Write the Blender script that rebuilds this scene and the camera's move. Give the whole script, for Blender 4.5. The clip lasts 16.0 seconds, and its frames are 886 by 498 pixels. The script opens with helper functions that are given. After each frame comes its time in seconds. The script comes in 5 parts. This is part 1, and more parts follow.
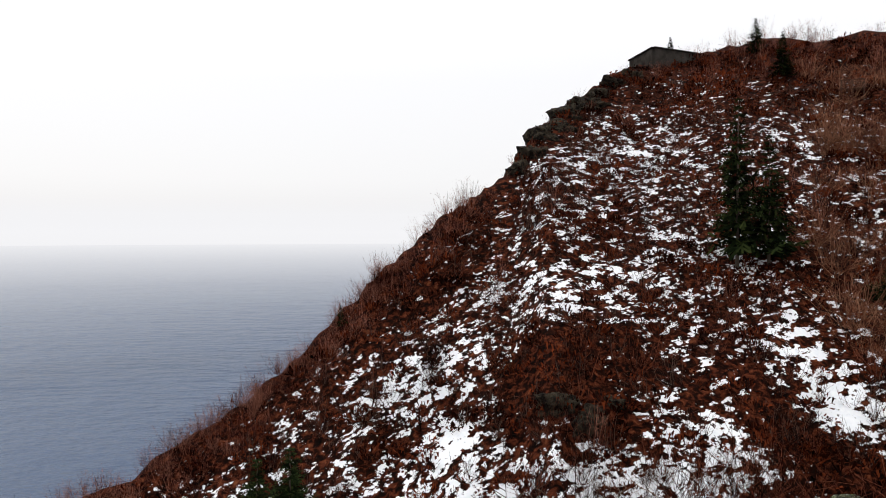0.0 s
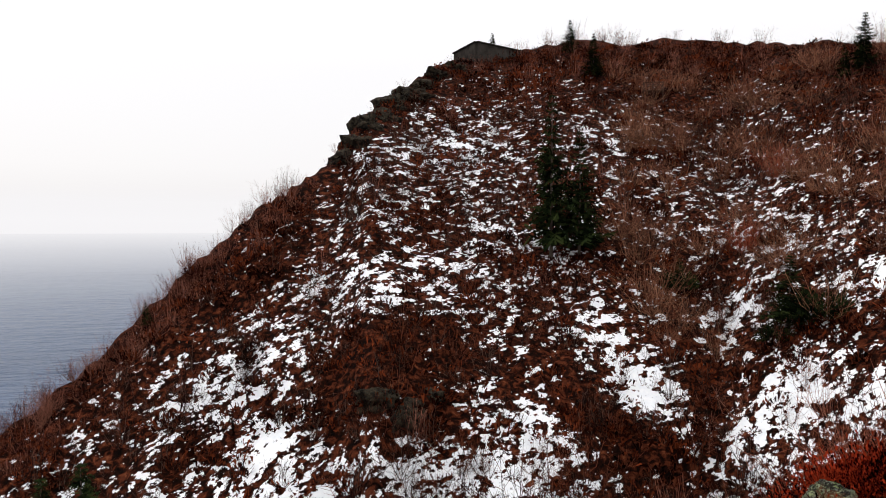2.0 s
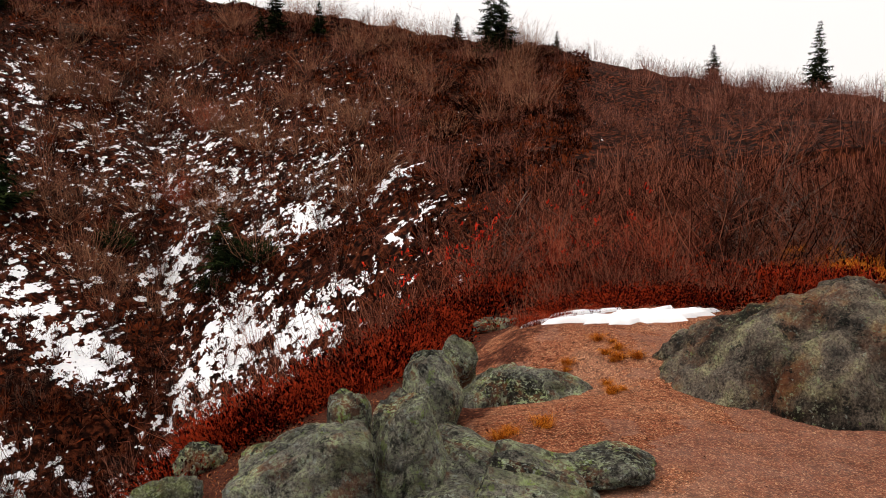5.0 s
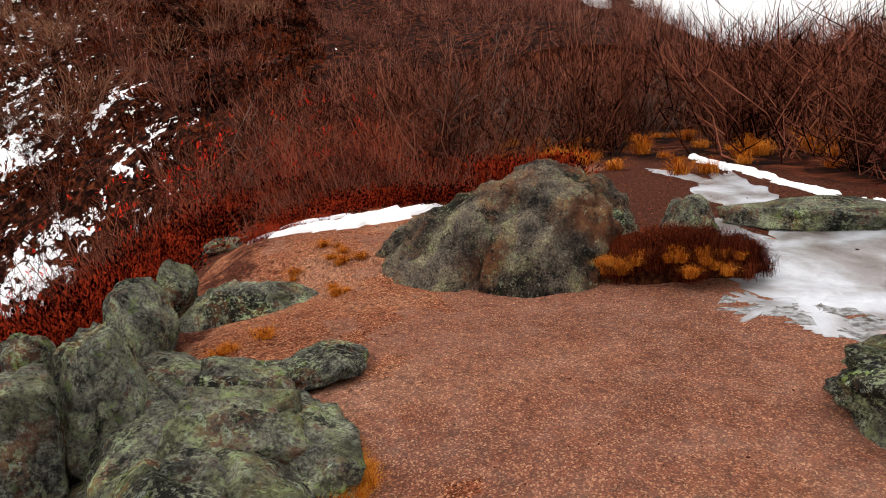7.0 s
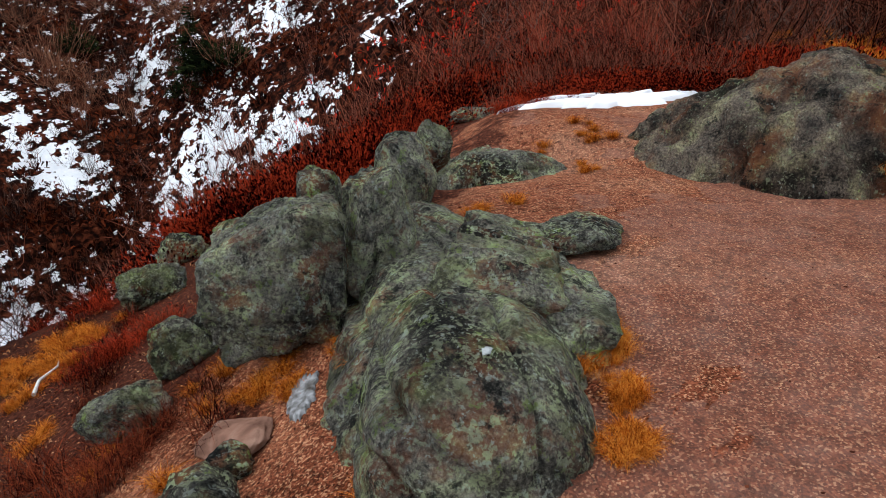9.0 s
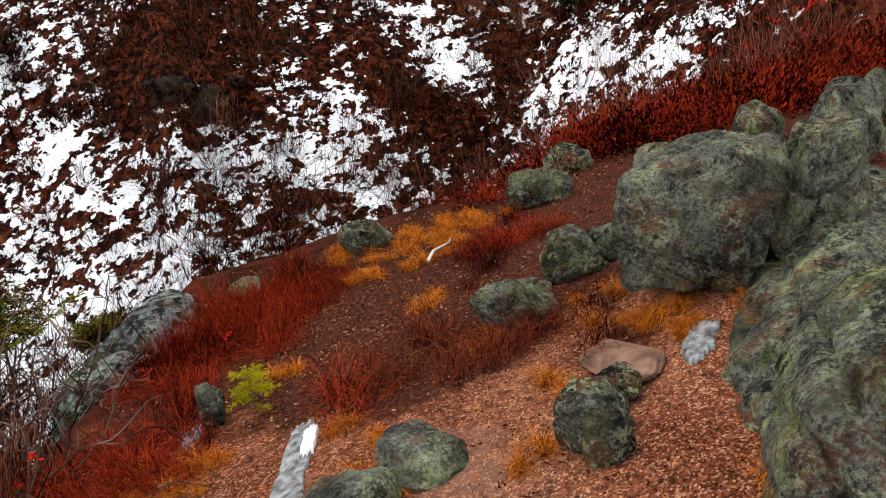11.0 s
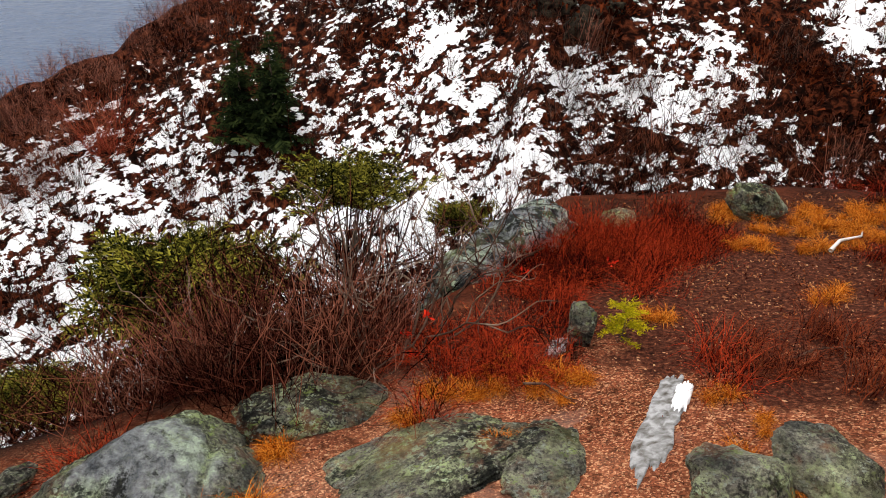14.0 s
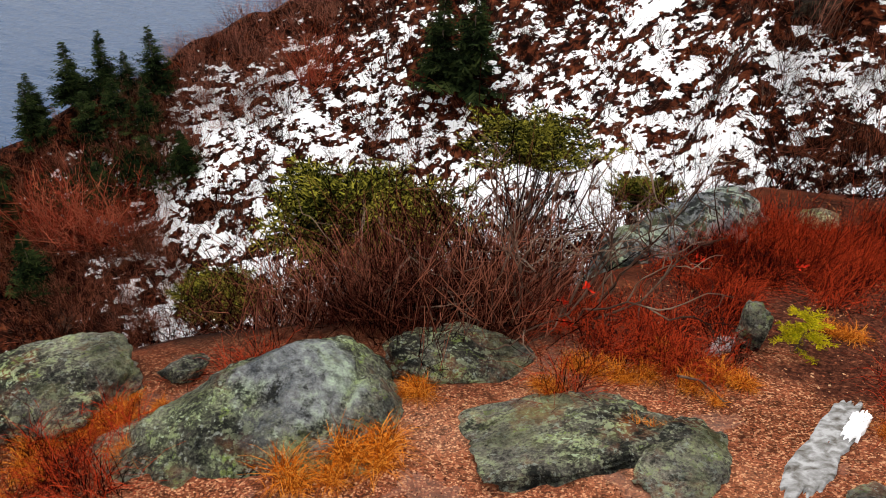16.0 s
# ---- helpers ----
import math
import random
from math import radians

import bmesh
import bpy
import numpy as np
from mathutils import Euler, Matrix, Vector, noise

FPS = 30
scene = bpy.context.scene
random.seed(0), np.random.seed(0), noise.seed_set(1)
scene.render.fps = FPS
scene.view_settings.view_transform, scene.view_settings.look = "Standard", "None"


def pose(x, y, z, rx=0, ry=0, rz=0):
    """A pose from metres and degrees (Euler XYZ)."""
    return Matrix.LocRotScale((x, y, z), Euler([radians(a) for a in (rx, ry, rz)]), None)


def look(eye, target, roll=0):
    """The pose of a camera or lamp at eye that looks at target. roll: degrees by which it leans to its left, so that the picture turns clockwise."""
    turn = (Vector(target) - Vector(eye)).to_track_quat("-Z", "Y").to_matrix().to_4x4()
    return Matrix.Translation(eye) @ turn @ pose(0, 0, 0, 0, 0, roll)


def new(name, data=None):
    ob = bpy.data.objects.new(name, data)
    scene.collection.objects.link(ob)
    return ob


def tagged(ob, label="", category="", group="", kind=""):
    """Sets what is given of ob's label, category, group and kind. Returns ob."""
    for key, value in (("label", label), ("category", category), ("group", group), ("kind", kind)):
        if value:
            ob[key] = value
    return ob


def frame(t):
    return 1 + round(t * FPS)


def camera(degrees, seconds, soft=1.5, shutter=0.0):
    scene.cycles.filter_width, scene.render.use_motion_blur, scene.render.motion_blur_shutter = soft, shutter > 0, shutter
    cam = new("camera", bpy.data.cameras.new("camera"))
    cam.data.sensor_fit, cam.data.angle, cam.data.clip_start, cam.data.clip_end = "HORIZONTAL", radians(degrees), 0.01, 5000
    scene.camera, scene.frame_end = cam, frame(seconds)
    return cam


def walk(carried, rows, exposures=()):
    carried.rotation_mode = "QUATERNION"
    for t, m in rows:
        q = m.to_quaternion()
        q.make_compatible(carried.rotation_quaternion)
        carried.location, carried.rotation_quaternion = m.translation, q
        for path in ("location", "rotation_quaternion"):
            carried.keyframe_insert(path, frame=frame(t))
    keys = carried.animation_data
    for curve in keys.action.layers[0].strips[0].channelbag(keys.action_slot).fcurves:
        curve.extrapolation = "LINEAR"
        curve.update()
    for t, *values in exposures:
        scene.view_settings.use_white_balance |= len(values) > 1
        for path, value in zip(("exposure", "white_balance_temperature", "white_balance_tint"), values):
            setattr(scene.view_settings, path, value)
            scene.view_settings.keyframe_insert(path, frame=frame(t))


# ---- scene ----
cam = camera(62.49, 16.0, 0.9)
PATH = [
    (0.0, 0.000, -0.000, 0.000, 88.70, 0.00, -0.00),
    (0.5, 0.224, 0.359, 0.006, 88.74, -0.39, -2.50),
    (1.0, 0.404, 0.711, 0.016, 88.71, -0.63, -5.26),
    (1.5, 0.582, 0.980, 0.020, 88.45, -0.48, -8.32),
    (2.0, 0.828, 1.034, 0.141, 87.87, -0.19, -13.10),
    (2.5, 1.107, 0.962, 0.302, 87.21, -0.14, -20.00),
    (3.0, 1.390, 1.109, 0.215, 86.64, -0.14, -28.32),
    (3.5, 1.454, 1.107, 0.210, 86.13, -0.00, -36.28),
    (4.0, 1.515, 1.119, 0.204, 85.71, 0.27, -42.53),
    (4.5, 1.539, 1.087, 0.201, 85.01, 0.65, -47.90),
    (5.0, 1.557, 1.038, 0.197, 83.98, 0.91, -54.79),
    (5.2, 1.564, 1.007, 0.197, 83.44, 0.91, -58.03),
    (7.3, 1.711, 0.855, 0.121, 75.89, 3.91, -75.32),
    (7.5, 1.706, 0.855, 0.118, 75.40, 3.83, -75.20),
    (8.0, 1.686, 0.886, 0.101, 73.88, 3.19, -72.38),
    (8.5, 1.624, 0.950, 0.085, 71.37, 2.27, -65.44),
    (9.0, 1.611, 1.012, 0.064, 68.64, 1.84, -56.39),
    (9.5, 1.595, 1.094, 0.041, 66.63, 1.30, -47.58),
    (10.0, 1.559, 1.161, 0.034, 65.06, 0.87, -39.80),
    (10.2, 1.538, 1.183, 0.032, 64.57, 0.64, -37.02),
    (12.3, 1.284, 1.276, 0.076, 61.37, -1.50, -15.13),
    (12.5, 1.262, 1.274, 0.073, 60.83, -1.71, -13.31),
    (13.0, 1.201, 1.318, 0.045, 59.31, -2.30, -8.35),
    (13.5, 1.132, 1.343, 0.023, 57.94, -3.05, -3.43),
    (14.0, 1.083, 1.395, -0.006, 57.07, -3.40, 1.55),
    (14.5, 1.067, 1.426, -0.023, 56.27, -3.83, 6.51),
    (15.0, 1.082, 1.453, -0.060, 55.15, -4.08, 10.92),
    (15.5, 1.091, 1.447, -0.051, 53.89, -3.75, 14.60),
    (16.0, 1.100, 1.425, -0.028, 53.06, -3.28, 17.84),
]
walk(cam, [(t, pose(x, y, z, rx, ry, rz)) for t, x, y, z, rx, ry, rz in PATH],
     [(0.0, -0.06, 6500, 10), (3.0, -0.03, 6700, 12), (5.0, 0.02, 7000, 13), (7.5, 0.15, 6600, 11), (8.5, 0.05, 6100, 9), (9.5, -0.03, 5900, 8),
      (10.2, 0.06, 6100, 8), (12.5, 0.3, 6750, 11), (16.0, 0.43, 6800, 10)])

# ---- world and sun: bright overcast over the sea ----
world = bpy.data.worlds.new("overcast_sky")
scene.world = world
world.use_nodes = True
wn, wl = world.node_tree.nodes, world.node_tree.links
wn.clear()
sky = wn.new("ShaderNodeTexSky")
sky.sky_type, sky.sun_disc = "NISHITA", False
sky.sun_elevation, sky.sun_rotation, sky.air_density, sky.dust_density = radians(50), radians(-40), 1.0, 4.0
sep = wn.new("ShaderNodeSeparateXYZ")
coord = wn.new("ShaderNodeTexCoord")
wl.new(coord.outputs["Generated"], sep.inputs[0])
ramp = wn.new("ShaderNodeValToRGB")
els = ramp.color_ramp.elements
els[0].position, els[0].color = 0.0, (11.2, 11.2, 11.5, 1)
els[1].position, els[1].color = 1.0, (22.0, 21.8, 21.6, 1)
for place, colour in ((0.03, (11.8, 11.8, 12.0, 1)), (0.07, (12.3, 12.3, 12.5, 1)), (0.2, (12.8, 12.8, 13.0, 1)), (0.5, (16.5, 16.4, 16.4, 1))):
    e = els.new(place)
    e.color = colour
wl.new(sep.outputs["Z"], ramp.inputs[0])
mixw = wn.new("ShaderNodeMix")
mixw.data_type = "RGBA"
mixw.inputs["Factor"].default_value = 0.88
wl.new(sky.outputs[0], mixw.inputs["A"])
wl.new(ramp.outputs[0], mixw.inputs["B"])
back = wn.new("ShaderNodeBackground")
back.inputs["Strength"].default_value = 0.086
wl.new(mixw.outputs["Result"], back.inputs[0])
wl.new(back.outputs[0], wn.new("ShaderNodeOutputWorld").inputs[0])
sun = bpy.data.lights.new("sun", "SUN")
sun.energy, sun.angle, sun.color = 1.1, radians(35), (1.0, 0.97, 0.92)
new("sun", sun).matrix_world = look((0, 0, 50), (4.1, -4.9, 42.3))


# ---- materials ----
def hexmat(name, colours, scale=4.0, rough=0.85, bump=0.3, bump_scale=None, detail=8, spread=(0.3, 0.7), island=0.0, spec=0.0, distortion=0.4, per_object=0.0):
    """A surface whose colour runs through the given colours by noise of two sizes, with fine relief."""
    m = bpy.data.materials.new(name)
    m.use_nodes = True
    n, l = m.node_tree.nodes, m.node_tree.links
    b = n["Principled BSDF"]
    b.inputs["Roughness"].default_value = rough
    b.inputs["Specular IOR Level"].default_value = spec
    tc = n.new("ShaderNodeTexCoord")
    t1 = n.new("ShaderNodeTexNoise")
    t1.inputs["Scale"].default_value, t1.inputs["Detail"].default_value, t1.inputs["Distortion"].default_value = scale, detail, distortion
    l.new(tc.outputs["Object"], t1.inputs["Vector"])
    fac = t1.outputs["Fac"]
    if island or per_object:
        src = n.new("ShaderNodeNewGeometry").outputs["Random Per Island"] if island else n.new("ShaderNodeObjectInfo").outputs["Random"]
        mul = n.new("ShaderNodeMath")
        mul.operation = "MULTIPLY_ADD"
        mul.inputs[1].default_value = island or per_object
        mul.inputs[2].default_value = -(island or per_object) / 2
        l.new(src, mul.inputs[0])
        add = n.new("ShaderNodeMath")
        l.new(fac, add.inputs[0])
        l.new(mul.outputs[0], add.inputs[1])
        fac = add.outputs[0]
    r = n.new("ShaderNodeValToRGB")
    l.new(fac, r.inputs[0])
    el = r.color_ramp.elements
    for i, c in enumerate(colours):
        place = spread[0] + (spread[1] - spread[0]) * i / max(1, len(colours) - 1)
        e = el[i] if i < 2 else el.new(place)
        e.position, e.color = place, (*c, 1)
    l.new(r.outputs[0], b.inputs["Base Color"])
    if bump:
        t2 = n.new("ShaderNodeTexNoise")
        t2.inputs["Scale"].default_value, t2.inputs["Detail"].default_value = bump_scale or scale * 5, 6
        l.new(tc.outputs["Object"], t2.inputs["Vector"])
        bp = n.new("ShaderNodeBump")
        bp.inputs["Strength"].default_value, bp.inputs["Distance"].default_value = bump, 0.02
        l.new(t2.outputs["Fac"], bp.inputs["Height"])
        l.new(bp.outputs[0], b.inputs["Normal"])
    return m


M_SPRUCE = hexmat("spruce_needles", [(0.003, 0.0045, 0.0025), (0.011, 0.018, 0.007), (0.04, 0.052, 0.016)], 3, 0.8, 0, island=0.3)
M_BARK = hexmat("bark", [(0.05, 0.035, 0.028), (0.14, 0.11, 0.09)], 8, 0.9, 0.4)
M_TWIG = hexmat("bare_twigs", [(0.003, 0.001, 0.0008), (0.075, 0.017, 0.011), (0.32, 0.115, 0.07)], 1.2, 0.8, 0, island=0.5)
M_BRUSH = hexmat("soft_brown_brush", [(0.008, 0.003, 0.0025), (0.12, 0.037, 0.026), (0.36, 0.155, 0.105)], 0.5, 0.85, 0, island=0.4)
M_TWIG_DARK = hexmat("dark_bare_twigs", [(0.002, 0.0007, 0.0006), (0.03, 0.008, 0.005), (0.17, 0.056, 0.032)], 1.2, 0.8, 0, island=0.5)
M_TWIG_GREY = hexmat("grey_twigs", [(0.006, 0.003, 0.0025), (0.03, 0.015, 0.012), (0.11, 0.066, 0.05)], 1.2, 0.8, 0, island=0.5)
M_TAN = hexmat("tan_twigs", [(0.06, 0.02, 0.013), (0.2, 0.078, 0.046), (0.42, 0.22, 0.13)], 1.2, 0.8, 0, island=0.4)
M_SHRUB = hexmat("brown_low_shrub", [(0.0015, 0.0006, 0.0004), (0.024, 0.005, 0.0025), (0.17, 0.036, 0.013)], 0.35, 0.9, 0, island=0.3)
M_RED = hexmat("red_heath", [(0.003, 0.0005, 0.0005), (0.045, 0.003, 0.0022), (0.32, 0.034, 0.012)], 1.5, 0.85, 0, island=0.7)
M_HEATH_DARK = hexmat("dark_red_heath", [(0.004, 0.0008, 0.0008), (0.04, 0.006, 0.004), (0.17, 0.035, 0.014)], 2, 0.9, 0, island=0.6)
M_STRAW = hexmat("orange_grass", [(0.08, 0.014, 0.002), (0.4, 0.088, 0.007), (0.62, 0.24, 0.035)], 2, 0.8, 0, island=0.5)
M_SNOW = hexmat("snow", [(0.8, 0.82, 0.86), (0.9, 0.91, 0.93)], 3, 0.6, 0.3)
M_WALL = hexmat("stone_wall", [(0.02, 0.017, 0.015), (0.055, 0.048, 0.042)], 1, 0.9, 0.4)
M_WOOD = hexmat("weathered_wood", [(0.05, 0.025, 0.018), (0.1, 0.06, 0.045)], 2, 0.9, 0.2)


# ---- shape of the land ----
CX, CY = 1.1, 1.1
# crest from 140 round to -180: unseen hill added to block sky light
AZ = np.array([-180, -120, -90, -70, -50, -42, -37, -25, -15, -8, 0, 4.2, 7, 14, 23, 34, 47, 56, 62, 73, 84, 95, 110, 140, 180.0])
CREST_D = np.array([34, 40, 40, 42, 42, 43, 44, 46, 49, 52, 57, 61, 66, 84, 95, 98, 80, 75, 80, 90, 95, 60, 50, 36, 34.0])
CREST_Z = np.array([12, -24, -28, -25, -20.6, -19.0, -17.0, -14.6, -9.6, -4.6, 1.7, 5.4, 10.4, 19.4, 24.2, 22.8, 17.0, 13.3, 12.7, 10.6, 8, 0.4, -0.8, 9, 12.0])
RISE = np.array([0.5, 0.2, 0.3, 0.35, 0.4, 0.42, 0.45, 0.5, 0.58, 0.62, 0.66, 0.68, 0.66, 0.62, 0.6, 0.6, 0.55, 0.4, 0.3, 0.2, 0.12, 0.05, 0, 0.35, 0.5])
FALL = np.array([0.1, 1, 1.2, 1.2, 1.2, 1.2, 1.2, 1.2, 1.2, 1.3, 1.3, 1.2, 1.1, 0.5, 0.15, 0.1, 0.1, 0.1, 0.1, 0.1, 0.1, 0.1, 0.1, 0.1, 0.1])
EDGE_AZ = np.array([-180, -140, -110, -90, -70, -51, -35, -20, -6, 4, 10, 26, 36, 42, 55, 62, 70, 180.0])
EDGE_D = np.array([8, 8, 4.5, 3.2, 2.8, 2.5, 2.5, 2.5, 2.5, 3.4, 4.6, 4.9, 5.0, 6.6, 8.2, 12, 40, 8.0])


def hash2(ix, iy, seed):
    h = (ix * 374761393 + iy * 668265263 + seed * 974634777) & 0xFFFFFFFF
    h = ((h ^ (h >> 13)) * 1274126177) & 0xFFFFFFFF
    return ((h ^ (h >> 16)) & 0xFFFF) / 65535.0


def value_noise(x, y, seed=0):
    x, y = np.asarray(x, float), np.asarray(y, float)
    ix, iy = np.floor(x).astype(np.int64), np.floor(y).astype(np.int64)
    fx, fy = x - ix, y - iy
    fx, fy = fx * fx * (3 - 2 * fx), fy * fy * (3 - 2 * fy)
    a, b = hash2(ix, iy, seed), hash2(ix + 1, iy, seed)
    c, d = hash2(ix, iy + 1, seed), hash2(ix + 1, iy + 1, seed)
    return (a * (1 - fx) + b * fx) * (1 - fy) + (c * (1 - fx) + d * fx) * fy - 0.5


def fbm(x, y, size, octaves=4, seed=0):
    total, amp, f = 0, 1.0, 1.0 / size
    for o in range(octaves):
        total = total + amp * value_noise(np.asarray(x) * f + 17.3 * o, np.asarray(y) * f - 9.1 * o, seed + o)
        amp, f = amp * 0.5, f * 2.03
    return total


def polar(x, y):
    dx, dy = np.asarray(x, float) - CX, np.asarray(y, float) - CY
    return np.hypot(dx, dy), np.degrees(np.arctan2(dx, dy))


def land(x, y):
    """Height of the ground."""
    d, az = polar(x, y)
    x, y = np.asarray(x, float), np.asarray(y, float)
    dc, zc = np.interp(az, AZ, CREST_D), np.interp(az, AZ, CREST_Z)
    rise, fall = np.interp(az, AZ, RISE), np.interp(az, AZ, FALL)
    edge = np.interp(az, EDGE_AZ, EDGE_D)
    slope = np.maximum(-1.595 + 0.133 * x - 0.170 * y + 0.35 * np.clip((x - 5.7) / 0.8, 0, 1) * np.clip(4.6 - y, 0, 1), -3.5)
    h = np.clip(0.5 + 0.5 * (-1.08 - slope) / 0.25, 0, 1)
    plane = -1.08 * (1 - h) + slope * h - 0.25 * h * (1 - h)
    along, across = 0.8 * (x - 3.6) + 0.6 * (y - 2.4), 0.8 * (y - 2.4) - 0.6 * (x - 3.6)
    plane = plane + 0.47 * np.exp(-(along / 2.0) ** 2 / 2 - (across / 1.05) ** 2 / 2)
    over = np.maximum(0, d - edge)
    steep = np.interp(az, [-70, -50, -12, 6], [0.68, 1.15, 1.1, 0.68])
    near = plane - steep * over * over / (over + 0.5)
    near = np.maximum(near, -40)
    face = zc - rise * (dc - d)
    k = 1.2
    top = np.maximum(near, face)
    both = top + k * 0.25 * np.maximum(0, 1 - np.abs(near - face) / k) ** 2
    z = np.where(d < dc, np.where(d > edge, both, near), zc - fall * (d - dc))
    rough = np.clip((d - edge) / 6, 0, 1)
    z = z + rough * (1.6 * fbm(x, y, 14, 4, 3) + 0.55 * fbm(x, y, 2.6, 3, 9))
    z = z + (1 - rough) * 0.05 * fbm(x, y, 0.9, 4, 5)
    return np.maximum(z, -95)



def grid_mesh(name, pts, cols, closed=False):
    """A sheet from rows of points, cols in each row."""
    n = len(pts) // cols
    i = np.arange(n - 1)[:, None] * cols
    j = np.arange(cols if closed else cols - 1)[None, :]
    j2 = (j + 1) % cols
    quads = np.stack([i + j, i + j2, i + cols + j2, i + cols + j], -1).reshape(-1, 4)
    return raw_mesh(name, pts, quads)


def raw_mesh(name, pts, faces, smooth=True):
    me = bpy.data.meshes.new(name)
    pts, faces = np.asarray(pts, np.float32), np.asarray(faces, np.int32)
    k = faces.shape[1]
    me.vertices.add(len(pts))
    me.vertices.foreach_set("co", pts.ravel())
    me.loops.add(faces.size)
    me.loops.foreach_set("vertex_index", faces.ravel())
    me.polygons.add(len(faces))
    me.polygons.foreach_set("loop_start", np.arange(0, faces.size, k, dtype=np.int32))
    me.polygons.foreach_set("use_smooth", np.full(len(faces), smooth))
    me.update(calc_edges=True)
    return me


def ground_material():
    """Gravel on the ledge; on the slopes leaf litter under patches of snow."""
    m = bpy.data.materials.new("ground")
    m.use_nodes = True
    n, l = m.node_tree.nodes, m.node_tree.links
    b = n["Principled BSDF"]
    b.inputs["Roughness"].default_value, b.inputs["Specular IOR Level"].default_value = 0.9, 0.03
    tc = n.new("ShaderNodeTexCoord")

    def noise_node(scale, detail=6, distort=0.0, rough=0.6, stretch=None):
        t = n.new("ShaderNodeTexNoise")
        t.inputs["Scale"].default_value, t.inputs["Detail"].default_value = scale, detail
        t.inputs["Distortion"].default_value, t.inputs["Roughness"].default_value = distort, rough
        src = tc.outputs["Object"]
        if stretch:
            mp = n.new("ShaderNodeMapping")
            mp.vector_type = "TEXTURE"
            mp.inputs["Rotation"].default_value, mp.inputs["Scale"].default_value = stretch
            l.new(src, mp.inputs["Vector"])
            src = mp.outputs[0]
        l.new(src, t.inputs["Vector"])
        return t.outputs["Fac"]

    def ramp_node(fac, stops):
        r = n.new("ShaderNodeValToRGB")
        e = r.color_ramp.elements
        for i, (p, c) in enumerate(stops):
            q = e[i] if i < 2 else e.new(p)
            q.position, q.color = p, (*c, 1)
        l.new(fac, r.inputs[0])
        return r.outputs[0]

    def mix(fac, a, c):
        x = n.new("ShaderNodeMix")
        x.data_type = "RGBA"
        l.new(fac, x.inputs["Factor"])
        l.new(a, x.inputs["A"])
        l.new(c, x.inputs["B"])
        return x.outputs["Result"]

    chips = n.new("ShaderNodeTexVoronoi")
    chips.inputs["Scale"].default_value = 165
    l.new(tc.outputs["Object"], chips.inputs["Vector"])
    tone = n.new("ShaderNodeSeparateColor")
    l.new(chips.outputs["Color"], tone.inputs[0])
    gravel = ramp_node(tone.outputs["Red"], [(0.05, (0.025, 0.007, 0.004)), (0.35, (0.12, 0.032, 0.014)), (0.75, (0.28, 0.09, 0.043)), (0.97, (0.58, 0.32, 0.18))])
    patches = ramp_node(noise_node(0.9, 6), [(0.4, (0.1, 0.03, 0.014)), (0.48, (0.2, 0.062, 0.034)), (0.55, (0.3, 0.115, 0.06)), (0.63, (0.38, 0.2, 0.13))])
    half = n.new("ShaderNodeValue")
    half.outputs[0].default_value = 0.32
    clods = ramp_node(noise_node(26, 5, 0.3, 0.7), [(0.36, (0.2, 0.2, 0.2)), (0.48, (0.9, 0.9, 0.9)), (0.66, (1.3, 1.3, 1.3))])
    path = mix(half.outputs[0], gravel, patches)
    grit = n.new("ShaderNodeMix")
    grit.data_type, grit.blend_type = "RGBA", "MULTIPLY"
    grit.inputs["Factor"].default_value = 0.75
    l.new(path, grit.inputs["A"])
    l.new(clods, grit.inputs["B"])
    path = grit.outputs["Result"]
    trod = n.new("ShaderNodeAttribute")
    trod.attribute_name = "cover"
    tm = n.new("ShaderNodeMath")
    tm.operation = "MULTIPLY_ADD"
    l.new(noise_node(1.6, 6, 0.4, 0.65), tm.inputs[0])
    tm.inputs[1].default_value = 1.7
    l.new(trod.outputs["Alpha"], tm.inputs[2])
    damp = ramp_node(noise_node(5, 8, 0.2, 0.7), [(0.3, (0.11, 0.05, 0.036)), (0.5, (0.2, 0.105, 0.08)), (0.7, (0.3, 0.19, 0.155))])
    path = mix(ramp_node(tm.outputs[0], [(0.98, (0, 0, 0)), (1.45, (0.36, 0.36, 0.36))]), path, damp)
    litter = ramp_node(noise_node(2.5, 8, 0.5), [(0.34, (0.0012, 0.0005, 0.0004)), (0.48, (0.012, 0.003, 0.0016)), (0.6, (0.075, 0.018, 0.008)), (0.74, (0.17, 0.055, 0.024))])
    att = n.new("ShaderNodeAttribute")
    att.attribute_name = "cover"
    sp = n.new("ShaderNodeSeparateColor")
    l.new(att.outputs["Color"], sp.inputs[0])
    # snow lies in ragged drifts stretched along the slope
    a = n.new("ShaderNodeMath")
    a.operation = "MULTIPLY_ADD"
    fine = n.new("ShaderNodeMath")
    fine.operation = "MULTIPLY_ADD"
    l.new(noise_node(3.1, 7, 0.0, 0.62, ((0, 0, 0.6), (1.15, 0.9, 0.75))), fine.inputs[0])
    fine.inputs[1].default_value = 1.1
    drift = n.new("ShaderNodeMath")
    drift.operation = "MULTIPLY_ADD"
    l.new(noise_node(1.15, 3, 0.1, 0.5, ((0, 0, 0.6), (1.35, 0.9, 0.7))), drift.inputs[0])
    drift.inputs[1].default_value, drift.inputs[2].default_value = 1.2, -0.3
    l.new(drift.outputs[0], fine.inputs[2])
    l.new(fine.outputs[0], a.inputs[0])
    a.inputs[1].default_value = 1.0
    l.new(sp.outputs["Green"], a.inputs[2])
    snow_mask = ramp_node(a.outputs[0], [(0.93, (0, 0, 0)), (0.965, (1, 1, 1))])
